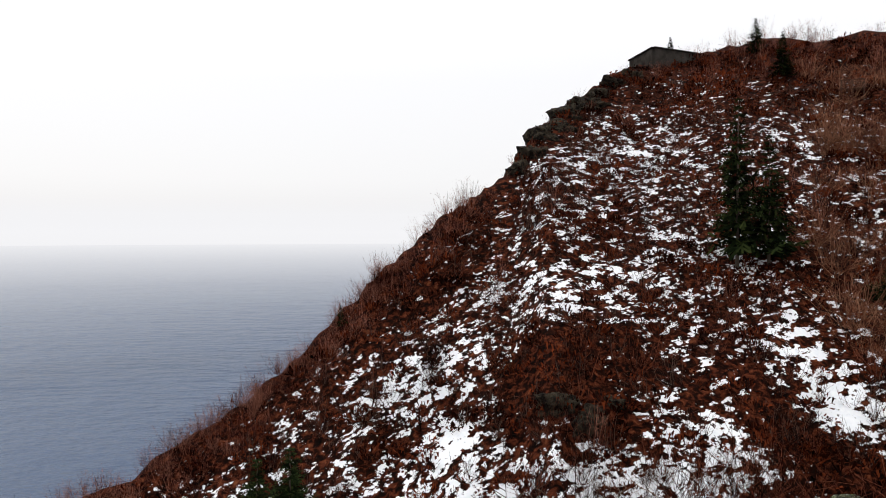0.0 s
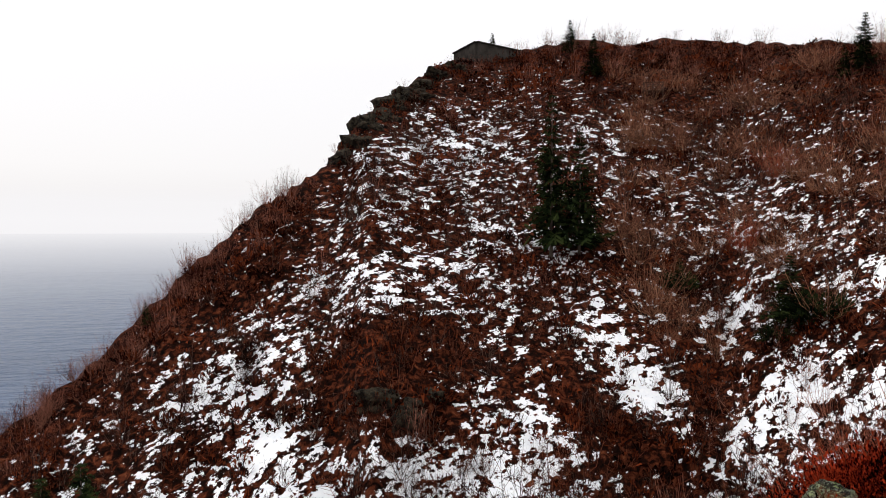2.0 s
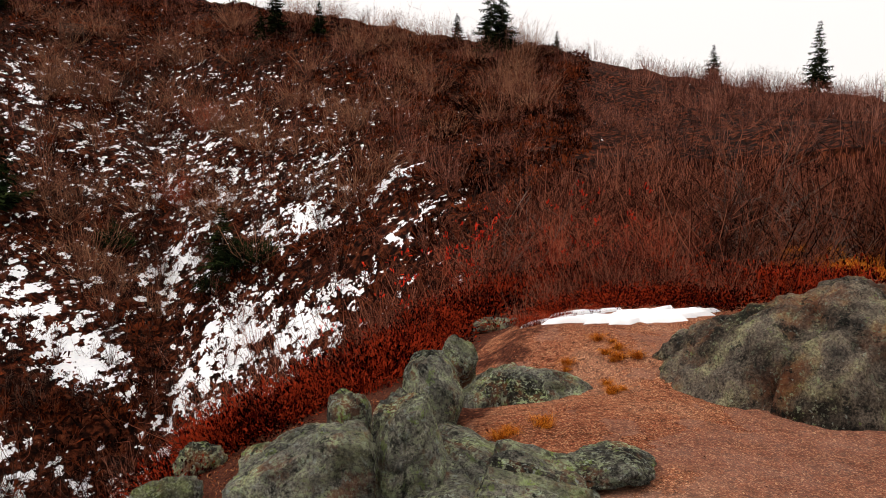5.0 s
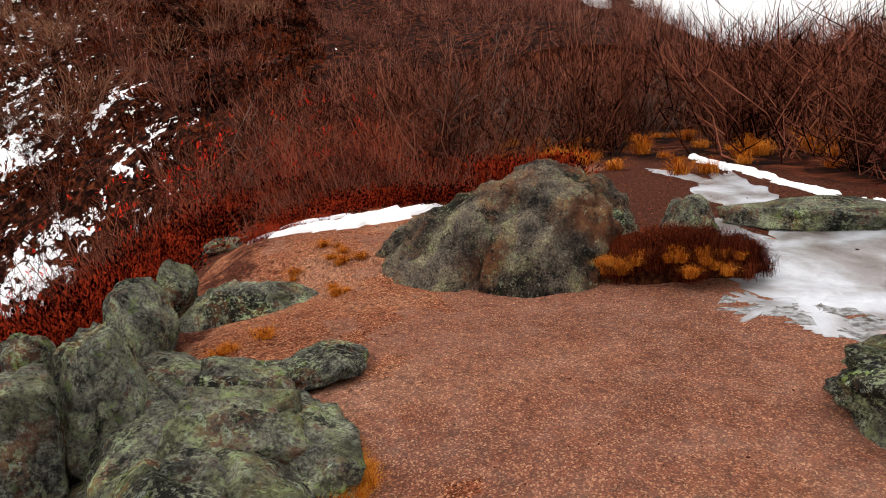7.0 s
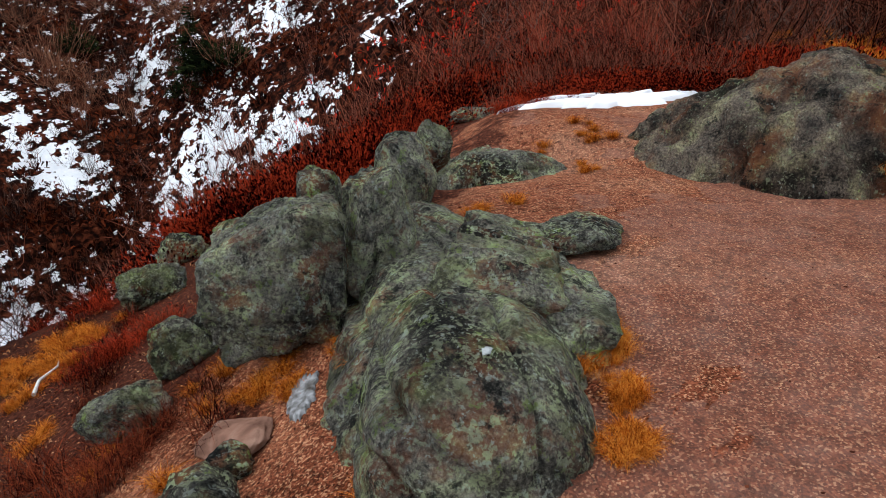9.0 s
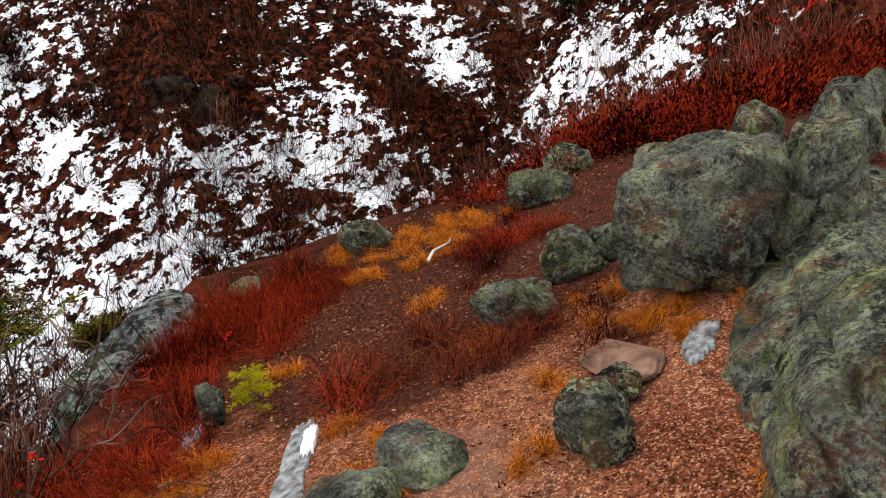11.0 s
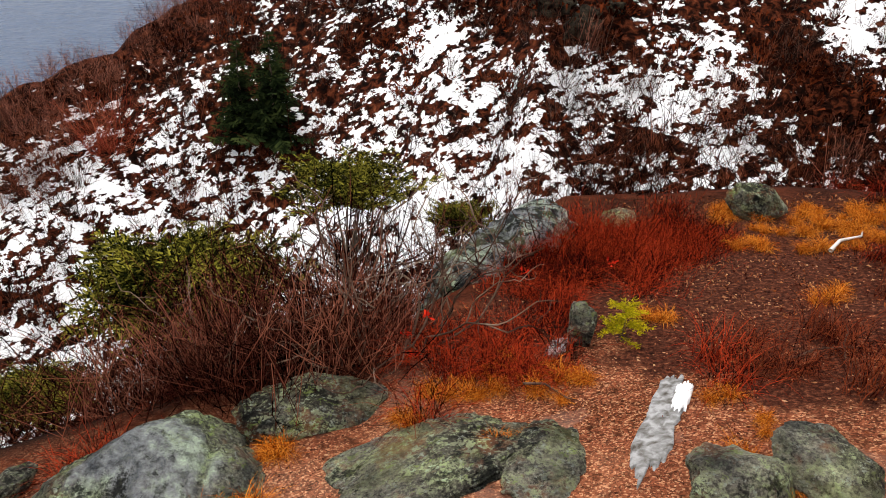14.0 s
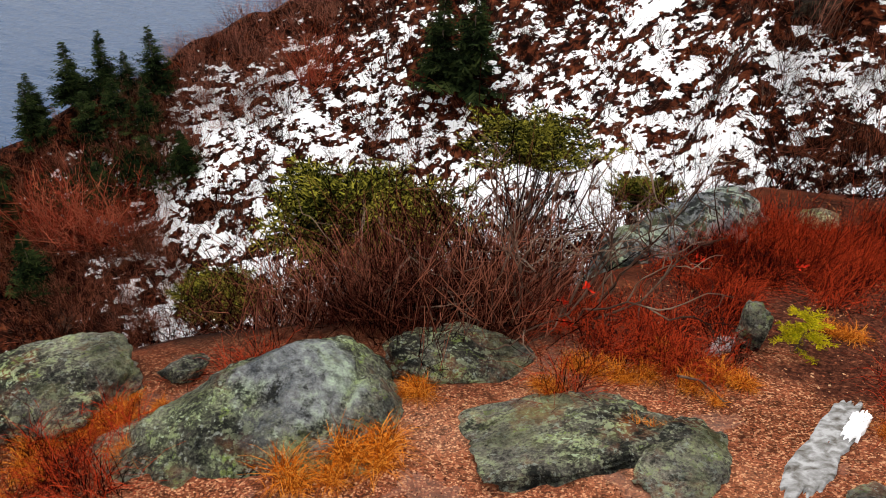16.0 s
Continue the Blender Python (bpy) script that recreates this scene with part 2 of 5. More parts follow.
    snow = ramp_node(noise_node(4, 4), [(0.3, (0.78, 0.81, 0.86)), (0.7, (0.9, 0.91, 0.93))])
    soil = ramp_node(noise_node(48, 6, 0.2, 0.78), [(0.34, (0.009, 0.0028, 0.002)), (0.5, (0.05, 0.015, 0.009)), (0.62, (0.14, 0.046, 0.024)), (0.74, (0.36, 0.16, 0.085))])
    sm = n.new("ShaderNodeMath")
    sm.operation = "MULTIPLY_ADD"
    l.new(noise_node(2.4, 6, 0.3, 0.7), sm.inputs[0])
    sm.inputs[1].default_value = 1.3
    l.new(sp.outputs["Blue"], sm.inputs[2])
    path = mix(ramp_node(sm.outputs[0], [(0.9, (0, 0, 0)), (1.1, (1, 1, 1))]), path, soil)
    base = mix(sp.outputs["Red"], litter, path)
    col = mix(snow_mask, base, snow)
    l.new(col, b.inputs["Base Color"])
    bp = n.new("ShaderNodeBump")
    bp.inputs["Strength"].default_value, bp.inputs["Distance"].default_value = 0.8, 0.02
    l.new(noise_node(45, 5, 0, 0.75), bp.inputs["Height"])
    l.new(bp.outputs[0], b.inputs["Normal"])
    return m


def snowiness(x, y):
    """How thick the snow lies: most in the gully and on the lower face, less towards the crest and in the thicket."""
    d, az = polar(x, y)
    edge = np.interp(az, EDGE_AZ, EDGE_D)
    s = np.interp(d - edge, [0.5, 4, 10, 16, 40, 55, 70, 90], [-0.4, -0.22, 0.3, 0.53, 0.49, 0.43, 0.35, 0.24])
    s = s + np.interp(az, [-40, -14, -4], [0.5, 0.5, 0]) * np.interp(d - edge, [1.5, 3, 9, 16], [0, 1, 0.8, 0])
    s = s - np.interp(az, [-60, -50, -45, 25, 33, 42, 52, 62], [0.4, 0.16, 0, 0, 0.02, 0.07, 0.2, 0.42]) * np.interp(d, [18, 28], [0.3, 1])
    dc = np.interp(az, AZ, CREST_D)
    s = s - np.interp(dc - d, [-5, 0, 3, 8], [0.4, 0.3, 0.08, 0])
    for hx, hy, hr, dip in ((7.0, 38.6, 3.2, 0.45), (5.2, 41.8, 2.4, 0.3), (11.2, 41.4, 2.0, 0.25), (16.6, 40.6, 1.8, 0.2), (16.4, 37.0, 1.6, 0.2), (31.5, 30.0, 2.2, 0.25), (19.0, 35.0, 2.0, 0.25), (26.5, 44.0, 3.5, 0.15), (25, 38.0, 2.0, 0.2),
                            (21.2, 38.0, 1.5, -0.25), (26.8, 33.3, 1.8, -0.28), (28.6, 41.8, 2.0, -0.22), (28.6, 29.4, 1.5, -0.2), (10.9, 34.2, 1.8, -0.22), (7.5, 33.5, 1.7, -0.15),
                            (23.2, 37.9, 1.2, -0.18), (4.4, 30.2, 1.7, -0.18), (14.3, 36.3, 1.3, -0.18), (33.8, 34.4, 1.2, -0.18), (37.6, 30.0, 1.4, -0.35), (1.0, 39.4, 1.5, -0.15), (33.1, 24.6, 1.2, -0.2)):
        s = s - dip * np.exp(-((x - hx) ** 2 + (y - hy) ** 2) / hr ** 2)
    s = s + np.interp(az, [-45, -37, -25, -17, -10, 0, 5, 12, 30, 40], [0, 0.0, -0.02, -0.04, -0.05, -0.03, 0.01, 0.01, -0.02, 0.0])
    s = s + np.interp(az, [-48, -40, 3, 9], [0, 1, 1, 0]) * np.interp(d, [34, 42, 55], [0.08, 0.0, -0.02])
    return s + 0.14 * fbm(x, y, 9, 3, 21) + 0.2 * fbm(x, y, 3.4, 3, 31) * np.interp(d, [26, 44, 58], [1, 0.8, 0.15])


azs = np.concatenate([np.arange(-180, -62, 2.0), np.arange(-62, 112, 0.38), np.arange(112, 180, 2.0)])
dists = np.concatenate([np.arange(0.02, 8, 0.06), 8 * (400 / 8.0) ** (np.arange(0, 230) / 229.0)])
dd, aa = np.meshgrid(dists, np.radians(azs), indexing="ij")
gx, gy = (CX + dd * np.sin(aa)).ravel(), (CY + dd * np.cos(aa)).ravel()
me = grid_mesh("ground", np.stack([gx, gy, land(gx, gy)], -1), len(azs), True)
cover = me.color_attributes.new("cover", "FLOAT_COLOR", "POINT")
d_, az_ = polar(gx, gy)
edge_ = np.interp(az_, EDGE_AZ, EDGE_D)
bare = np.clip((edge_ + 0.3 - d_) / 0.8, 0, 1) * np.clip((np.interp(az_, [40, 55, 70, 90, 98, 106], [30, 9.2, 9.3, 10.6, 9.4, 7.9]) - d_) / 0.5, 0, 1)
muddy = 0.75 * np.clip((gx - 6.6) / 0.8, 0, 1) * np.clip((1.7 - gy) / 0.6, 0, 1)
peaty = muddy + np.clip(0.12 + 0.32 * (gy - 3.1 - 0.3 * np.maximum(gx - 3.5, 0) + 0.6 * np.clip(gx - 1.7, 0, 1.2)), 0.0, 0.6)
tread = 0.5 * (gx - 4.2) - 0.87 * (gy - 0.7)
tread = np.exp(-(tread / 0.75) ** 2) * np.clip((6.0 - gx) / 1.2, 0, 1) + 0.35 * np.clip((1.9 - gy) / 1.5, 0, 1) * (gx > 2.5)
vals = np.stack([bare, snowiness(gx, gy) - 0.437, peaty, np.clip(tread, 0, 1)], -1).astype(np.float32)
cover.data.foreach_set("color", vals.ravel())
me.materials.append(ground_material())
tagged(new("ground", me), "red-brown gravel ledge and snow-patched heath hillside above the sea", "ground", kind="structure")


def sea_material():
    m = bpy.data.materials.new("sea_water")
    m.use_nodes = True
    n, l = m.node_tree.nodes, m.node_tree.links
    b = n["Principled BSDF"]
    b.inputs["Base Color"].default_value = (0.026, 0.055, 0.115, 1)
    b.inputs["Roughness"].default_value, b.inputs["IOR"].default_value, b.inputs["Specular IOR Level"].default_value = 0.3, 1.33, 0.22
    tc = n.new("ShaderNodeTexCoord")
    heights = []
    for scale, amount in ((0.03, 1.0), (0.12, 0.5), (0.5, 0.18)):
        mp = n.new("ShaderNodeMapping")
        mp.inputs["Rotation"].default_value, mp.inputs["Scale"].default_value = (0, 0, 0.3), (0.45, 1, 1)
        l.new(tc.outputs["Object"], mp.inputs["Vector"])
        t = n.new("ShaderNodeTexNoise")
        t.inputs["Scale"].default_value, t.inputs["Detail"].default_value = scale, 5
        l.new(mp.outputs[0], t.inputs["Vector"])
        mu = n.new("ShaderNodeMath")
        mu.operation = "MULTIPLY"
        mu.inputs[1].default_value = amount
        l.new(t.outputs["Fac"], mu.inputs[0])
        heights.append(mu.outputs[0])
    s = heights[0]
    for h in heights[1:]:
        ad = n.new("ShaderNodeMath")
        l.new(s, ad.inputs[0])
        l.new(h, ad.inputs[1])
        s = ad.outputs[0]
    bp = n.new("ShaderNodeBump")
    bp.inputs["Strength"].default_value, bp.inputs["Distance"].default_value = 1.0, 3.2
    l.new(s, bp.inputs["Height"])
    l.new(bp.outputs[0], b.inputs["Normal"])
    return m


SEA_Z = -78
sa, sd = np.radians(np.arange(0, 360, 5.0)), np.array([1, 60, 150, 400, 1200, 4900.0])
sd2, sa2 = np.meshgrid(sd, sa, indexing="ij")
me = grid_mesh("sea", np.stack([(sd2 * np.sin(sa2)).ravel(), (sd2 * np.cos(sa2)).ravel(), 0 * sd2.ravel() + SEA_Z], -1), len(sa), True)
me.materials.append(sea_material())
tagged(new("water", me), "grey-blue open sea with low waves under haze", "sea", kind="structure")


def painted_haze_material():
    """Sea haze far out, painted as a see-through glow: thickest on the horizon, thinning upwards and towards the shore.
    """
    m = bpy.data.materials.new("painted_sea_haze")
    m.use_nodes = True
    n, l = m.node_tree.nodes, m.node_tree.links
    n.clear()
    tc = n.new("ShaderNodeTexCoord")
    s = n.new("ShaderNodeSeparateXYZ")
    l.new(tc.outputs["Generated"], s.inputs[0])
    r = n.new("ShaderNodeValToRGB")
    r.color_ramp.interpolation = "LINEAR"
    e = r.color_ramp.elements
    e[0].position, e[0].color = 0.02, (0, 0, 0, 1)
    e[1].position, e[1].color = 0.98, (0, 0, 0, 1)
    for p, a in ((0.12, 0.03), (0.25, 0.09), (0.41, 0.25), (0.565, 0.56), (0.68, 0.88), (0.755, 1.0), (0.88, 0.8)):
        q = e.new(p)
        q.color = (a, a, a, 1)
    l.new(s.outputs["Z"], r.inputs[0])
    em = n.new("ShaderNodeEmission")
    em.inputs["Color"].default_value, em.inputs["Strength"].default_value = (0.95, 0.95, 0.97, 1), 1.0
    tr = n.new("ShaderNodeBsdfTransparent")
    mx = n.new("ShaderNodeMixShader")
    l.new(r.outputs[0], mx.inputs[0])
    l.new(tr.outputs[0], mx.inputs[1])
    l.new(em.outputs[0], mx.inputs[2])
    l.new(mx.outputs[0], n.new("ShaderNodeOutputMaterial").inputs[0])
    return m


# curved glowing sheet that stands in for the haze over the sea
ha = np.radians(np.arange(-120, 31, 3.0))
me = grid_mesh("painted_haze_sheet", np.stack([np.concatenate([520 * np.sin(ha)] * 2), np.concatenate([520 * np.cos(ha)] * 2), np.repeat([SEA_Z + 1.0, 25.0], len(ha))], -1), len(ha))
me.materials.append(painted_haze_material())
tagged(new("backdrop", me), "glowing sheet painted as pale lavender haze on the sea horizon", "haze", kind="structure")


# ---- helpers for things ----
def part(name, bm, material, parent=None, label=""):
    me = bpy.data.meshes.new(name)
    bm.to_mesh(me)
    bm.free()
    for p in me.polygons:
        p.use_smooth = True
    me.materials.append(material)
    ob = new(name, me)
    ob.parent = parent
    if label:
        ob["label"] = label
    return ob


def rock_bm(size, seed, sub=4, rough=0.18, boxy=0.5, ridges=0.0, cuts=7, wedge=(0, 0), taper=0.0, beds=(0, 0), blocks=(1.1, 0.09, 0.05)):
    """A weathered boulder standing on its base centre; size is its length, width and height. blocks: how it is jointed (size, step, depth of the joints)."""
    bm = bmesh.new()
    bmesh.ops.create_icosphere(bm, subdivisions=sub, radius=1)
    off = Vector((seed * 7.31, seed * 3.17, seed * 1.93))
    r = random.Random(seed)
    planes = []
    for _ in range(cuts):
        n = Vector((r.gauss(0, 1), r.gauss(0, 1), r.gauss(0.2, 0.9))).normalized()
        planes.append((n, r.uniform(0.6, 0.9)))
    for v in bm.verts:
        p = v.co.copy()
        s = max(abs(p.x), abs(p.y), abs(p.z))
        p = p.lerp(p / s * 0.85, boxy)
        for n, d in planes:
            over = p.dot(n) - d
            if over > 0:
                p -= n * over * 0.85
        g = noise.fractal(p * 1.1 + off, 1.0, 2.0, 3) * rough * 1.2
        f = noise.fractal(p * 3.6 + off, 0.8, 2.1, 5) * rough * 0.6
        f += noise.fractal(p * 10 + off, 0.9, 2.1, 3) * rough * 0.22
        c = -max(0, 0.16 - abs(noise.noise(p * 1.9 + off * 2))) * ridges * 5
        if beds[0]:
            q = (0.8 * p.x + 0.45 * p.z + 0.12 * noise.noise(p * 1.5 + off)) * beds[0]
            q -= math.floor(q)
            c += (min(q / 0.85, (1 - q) / 0.15) - 0.6) * beds[1]
        if sub > 3:
            near, cells = noise.voronoi(p * blocks[0] + off + 0.35 * noise.noise_vector(p * 1.3 + off))[:2]
            step = math.sin(cells[0].x * 12.9 + cells[0].y * 78.2 + cells[0].z * 37.7) * 43.7
            gap = max(0.0, 1 - (near[1] - near[0]) / 0.07)
            c += (step - math.floor(step) - 0.5) * blocks[1] * (1 - gap) - gap * blocks[2]
        v.co = p * (1 + g + f + c)
    lo = [min(v.co[k] for v in bm.verts) for k in range(3)]
    hi = [max(v.co[k] for v in bm.verts) for k in range(3)]
    for v in bm.verts:
        q = [(v.co[k] - lo[k]) / (hi[k] - lo[k]) for k in range(3)]
        high = 1 - wedge[0] * (1 - q[0]) - wedge[1] * (1 - q[1])
        v.co = ((q[0] - 0.5) * size[0] * (1 - taper * (q[1] - 0.5)), (q[1] - 0.5) * size[1], q[2] * size[2] * high)
    return bm


def rock_material(name, dark, mid, light, lichen, rust=0.35, pale=0.0, streaks=False):
    """Weathered stone: mottled greys, crusts of green-grey lichen, rusty stains, pale spots and pitted relief."""
    m = bpy.data.materials.new(name)
    m.use_nodes = True
    n, l = m.node_tree.nodes, m.node_tree.links
    b = n["Principled BSDF"]
    b.inputs["Roughness"].default_value, b.inputs["Specular IOR Level"].default_value = 0.9, 0.08
    tc = n.new("ShaderNodeTexCoord")
    rnd = n.new("ShaderNodeObjectInfo")
    shift = n.new("ShaderNodeVectorMath")
    shift.operation = "MULTIPLY_ADD"
    l.new(rnd.outputs["Random"], shift.inputs[0])
    shift.inputs[1].default_value = (31, 17, 23)
    l.new(tc.outputs["Object"], shift.inputs[2])

    def tex(scale, detail=6, rough=0.6, distort=0.0):
        t = n.new("ShaderNodeTexNoise")
        for key, v in (("Scale", scale), ("Detail", detail), ("Roughness", rough), ("Distortion", distort)):
            t.inputs[key].default_value = v
        l.new(shift.outputs[0], t.inputs["Vector"])
        return t.outputs["Fac"]

    def ramp_of(fac, stops):
        r = n.new("ShaderNodeValToRGB")
        e = r.color_ramp.elements
        for i, (p, c) in enumerate(stops):
            q = e[i] if i < 2 else e.new(p)
            q.position, q.color = p, (*c, 1)
        l.new(fac, r.inputs[0])
        return r.outputs[0]

    def mix(fac, a, c):
        x = n.new("ShaderNodeMix")
        x.data_type = "RGBA"
        l.new(fac, x.inputs["Factor"])
        for key, v in (("A", a), ("B", c)):
            if isinstance(v, tuple):
                x.inputs[key].default_value = (*v, 1)
            else:
                l.new(v, x.inputs[key])
        return x.outputs["Result"]

    def both(big, fine, amount):
        x = n.new("ShaderNodeMath")
        x.operation = "MULTIPLY_ADD"
        l.new(fine, x.inputs[0])
        x.inputs[1].default_value = amount
        l.new(big, x.inputs[2])
        return x.outputs[0]

    fine = tex(80, 5, 0.75)
    grain = tex(24, 8, 0.8)
    col = ramp_of(both(tex(2.6, 4, 0.55), grain, 0.35), [(0.54, dark), (0.63, mid), (0.76, light)])
    speck = ramp_of(fine, [(0.36, (0.2, 0.2, 0.2)), (0.5, (0.85, 0.85, 0.85)), (0.62, (1.6, 1.6, 1.55))])
    mul = n.new("ShaderNodeMix")
    mul.data_type, mul.blend_type = "RGBA", "MULTIPLY"
    mul.inputs["Factor"].default_value = 0.9
    l.new(col, mul.inputs["A"])
    l.new(speck, mul.inputs["B"])
    col = mul.outputs["Result"]
    col = mix(ramp_of(both(tex(1.9 if rust > 1 else 6, 4, 0.55), grain, 0.3), [(0.78 - 0.1 * rust, (0, 0, 0)), (0.9 - 0.1 * rust, (min(0.8, 0.6 * rust),) * 3)]), col, (0.23, 0.082, 0.036))
    less = 0.07 if rust > 1 or lichen[0] < 0.05 else 0.0
    col = mix(ramp_of(both(tex(30, 5, 0.65), fine, 0.7), [(0.88 + less, (0, 0, 0)), (0.94 + less, (0.85, 0.85, 0.85))]), col, lichen)
    col = mix(ramp_of(both(tex(13, 5, 0.65), fine, 0.6), [(0.91 + less, (0, 0, 0)), (0.97 + less, (0.8, 0.8, 0.8))]), col, (0.2, 0.26, 0.075) if lichen[0] > 0.05 else dark)
    col = mix(ramp_of(both(tex(38, 4, 0.65), fine, 0.6), [(0.9 + less, (0, 0, 0)), (0.94 + less, (0.9, 0.9, 0.9))]), col, (0.36, 0.39, 0.34) if lichen[0] > 0.05 else mid)
    if pale:
        sz = n.new("ShaderNodeSeparateXYZ")
        l.new(tc.outputs["Object"], sz.inputs[0])
        hm = n.new("ShaderNodeMath")
        hm.operation = "MULTIPLY_ADD"
        l.new(tex(3, 4, 0.6), hm.inputs[0])
        hm.inputs[1].default_value = 0.12
        l.new(sz.outputs["Z"], hm.inputs[2])
        crust = ramp_of(both(tex(26, 5, 0.7), fine, 0.5), [(0.6, (0.13, 0.14, 0.145)), (0.75, (0.3, 0.32, 0.34)), (0.9, (0.42, 0.45, 0.48))])
        col = mix(ramp_of(hm.outputs[0], [(0.28 + pale, (0, 0, 0)), (0.31 + pale, (0.85, 0.85, 0.85))]), col, crust)
    if streaks:
        mp = n.new("ShaderNodeMapping")
        mp.inputs["Scale"].default_value = (1, 1, 0.16)
        l.new(tc.outputs["Object"], mp.inputs["Vector"])
        run = n.new("ShaderNodeTexNoise")
        run.inputs["Scale"].default_value, run.inputs["Detail"].default_value, run.inputs["Roughness"].default_value = 15, 5, 0.7
        l.new(mp.outputs[0], run.inputs["Vector"])
        col = mix(ramp_of(run.outputs["Fac"], [(0.46, (0.94, 0.94, 0.94)), (0.52, (0, 0, 0))]), col, (0.012, 0.013, 0.014))
    col = mix(ramp_of(both(tex(6.5, 6, 0.75), grain, 0.7), [(0.7, (0.9, 0.9, 0.9)), (0.79, (0, 0, 0))]), col, (0.012, 0.013, 0.012))
    if lichen[0] > 0.05 and rust <= 1:
        col = mix(ramp_of(both(tex(4.2, 5, 0.65), fine, 0.35), [(0.7, (0, 0, 0)), (0.8, (0.45, 0.45, 0.45))]), col, (0.15, 0.16, 0.065))
    if lichen[0] > 0.05:
        patch = tex(5.0, 9, 0.74, 0.3)
        tone = n.new("ShaderNodeMix")
        tone.data_type, tone.blend_type = "RGBA", "MULTIPLY"
        tone.inputs["Factor"].default_value = 1.0
        l.new(col, tone.inputs["A"])
        l.new(ramp_of(patch, [(0.36, (0.3, 0.32, 0.36)), (0.5, (1.0, 1.0, 1.0)), (0.64, (1.75, 2.0, 1.5))]), tone.inputs["B"])
        col = tone.outputs["Result"]
    crack = ramp_of(tex(1.7, 5, 0.5, 0.2), [(0.496, (0, 0, 0)), (0.5, (0.3, 0.3, 0.3)), (0.504, (0, 0, 0))])
    col = mix(crack, col, (0.008, 0.008, 0.007))
    l.new(col, b.inputs["Base Color"])
    v = n.new("ShaderNodeMath")
    v.operation = "MULTIPLY_ADD"
    l.new(tex(9, 10, 0.8), v.inputs[0])
    v.inputs[1].default_value = 1.0
    l.new(tex(95, 4, 0.75), v.inputs[2])
    bp = n.new("ShaderNodeBump")
    bp.inputs["Strength"].default_value, bp.inputs["Distance"].default_value = 1.0, 0.05
    dent = n.new("ShaderNodeMath")
    dent.operation = "MULTIPLY_ADD"
    l.new(crack, dent.inputs[0])
    dent.inputs[1].default_value = -0.5
    l.new(v.outputs[0], dent.inputs[2])
    l.new(dent.outputs[0], bp.inputs["Height"])
    l.new(bp.outputs[0], b.inputs["Normal"])
    return m


M_ROCK = rock_material("lichen_rock", (0.03, 0.028, 0.023), (0.13, 0.122, 0.1), (0.29, 0.272, 0.225), (0.33, 0.355, 0.235), 1.0)
M_ROCK_RED = rock_material("rusty_rock", (0.03, 0.025, 0.02), (0.12, 0.092, 0.07), (0.26, 0.21, 0.165), (0.22, 0.23, 0.16), 1.22)
M_ROCK_PALE = rock_material("pale_topped_rock", (0.022, 0.024, 0.02), (0.09, 0.093, 0.074), (0.23, 0.225, 0.18), (0.24, 0.265, 0.165), 0.6, 0.04)
M_ROCK_STREAK = rock_material("black_streaked_rock", (0.03, 0.031, 0.031), (0.17, 0.18, 0.185), (0.36, 0.38, 0.39), (0.3, 0.33, 0.3), 0.2, 0.03, streaks=True)
M_CLIFF = rock_material("dark_cliff_rock", (0.003, 0.002, 0.0015), (0.014, 0.01, 0.007), (0.05, 0.04, 0.027), (0.04, 0.038, 0.02), 0.3)
M_SLAB = hexmat("brown_slab", [(0.09, 0.045, 0.032), (0.21, 0.115, 0.082), (0.32, 0.2, 0.15)], 7, 0.85, 0.6, 40)

M_TWIG_PALE = hexmat("pale_twigs", [(0.035, 0.02, 0.016), (0.1, 0.064, 0.05), (0.19, 0.135, 0.11)], 1.2, 0.8, 0, island=0.5)


# ---- near outcrop and boulders ----
def blob(name, centre, size, turn, seed, parent=None, mat=None, label="", tilt=0, roll=0, **kw):
    bm = rock_bm(size, seed, **kw)
    for v in bm.verts:
        v.co.z -= 0.5 * size[2]
    ob = part(name, bm, mat or M_ROCK, parent, label)
    ob.matrix_basis = pose(*centre, tilt, roll, turn)
    return ob


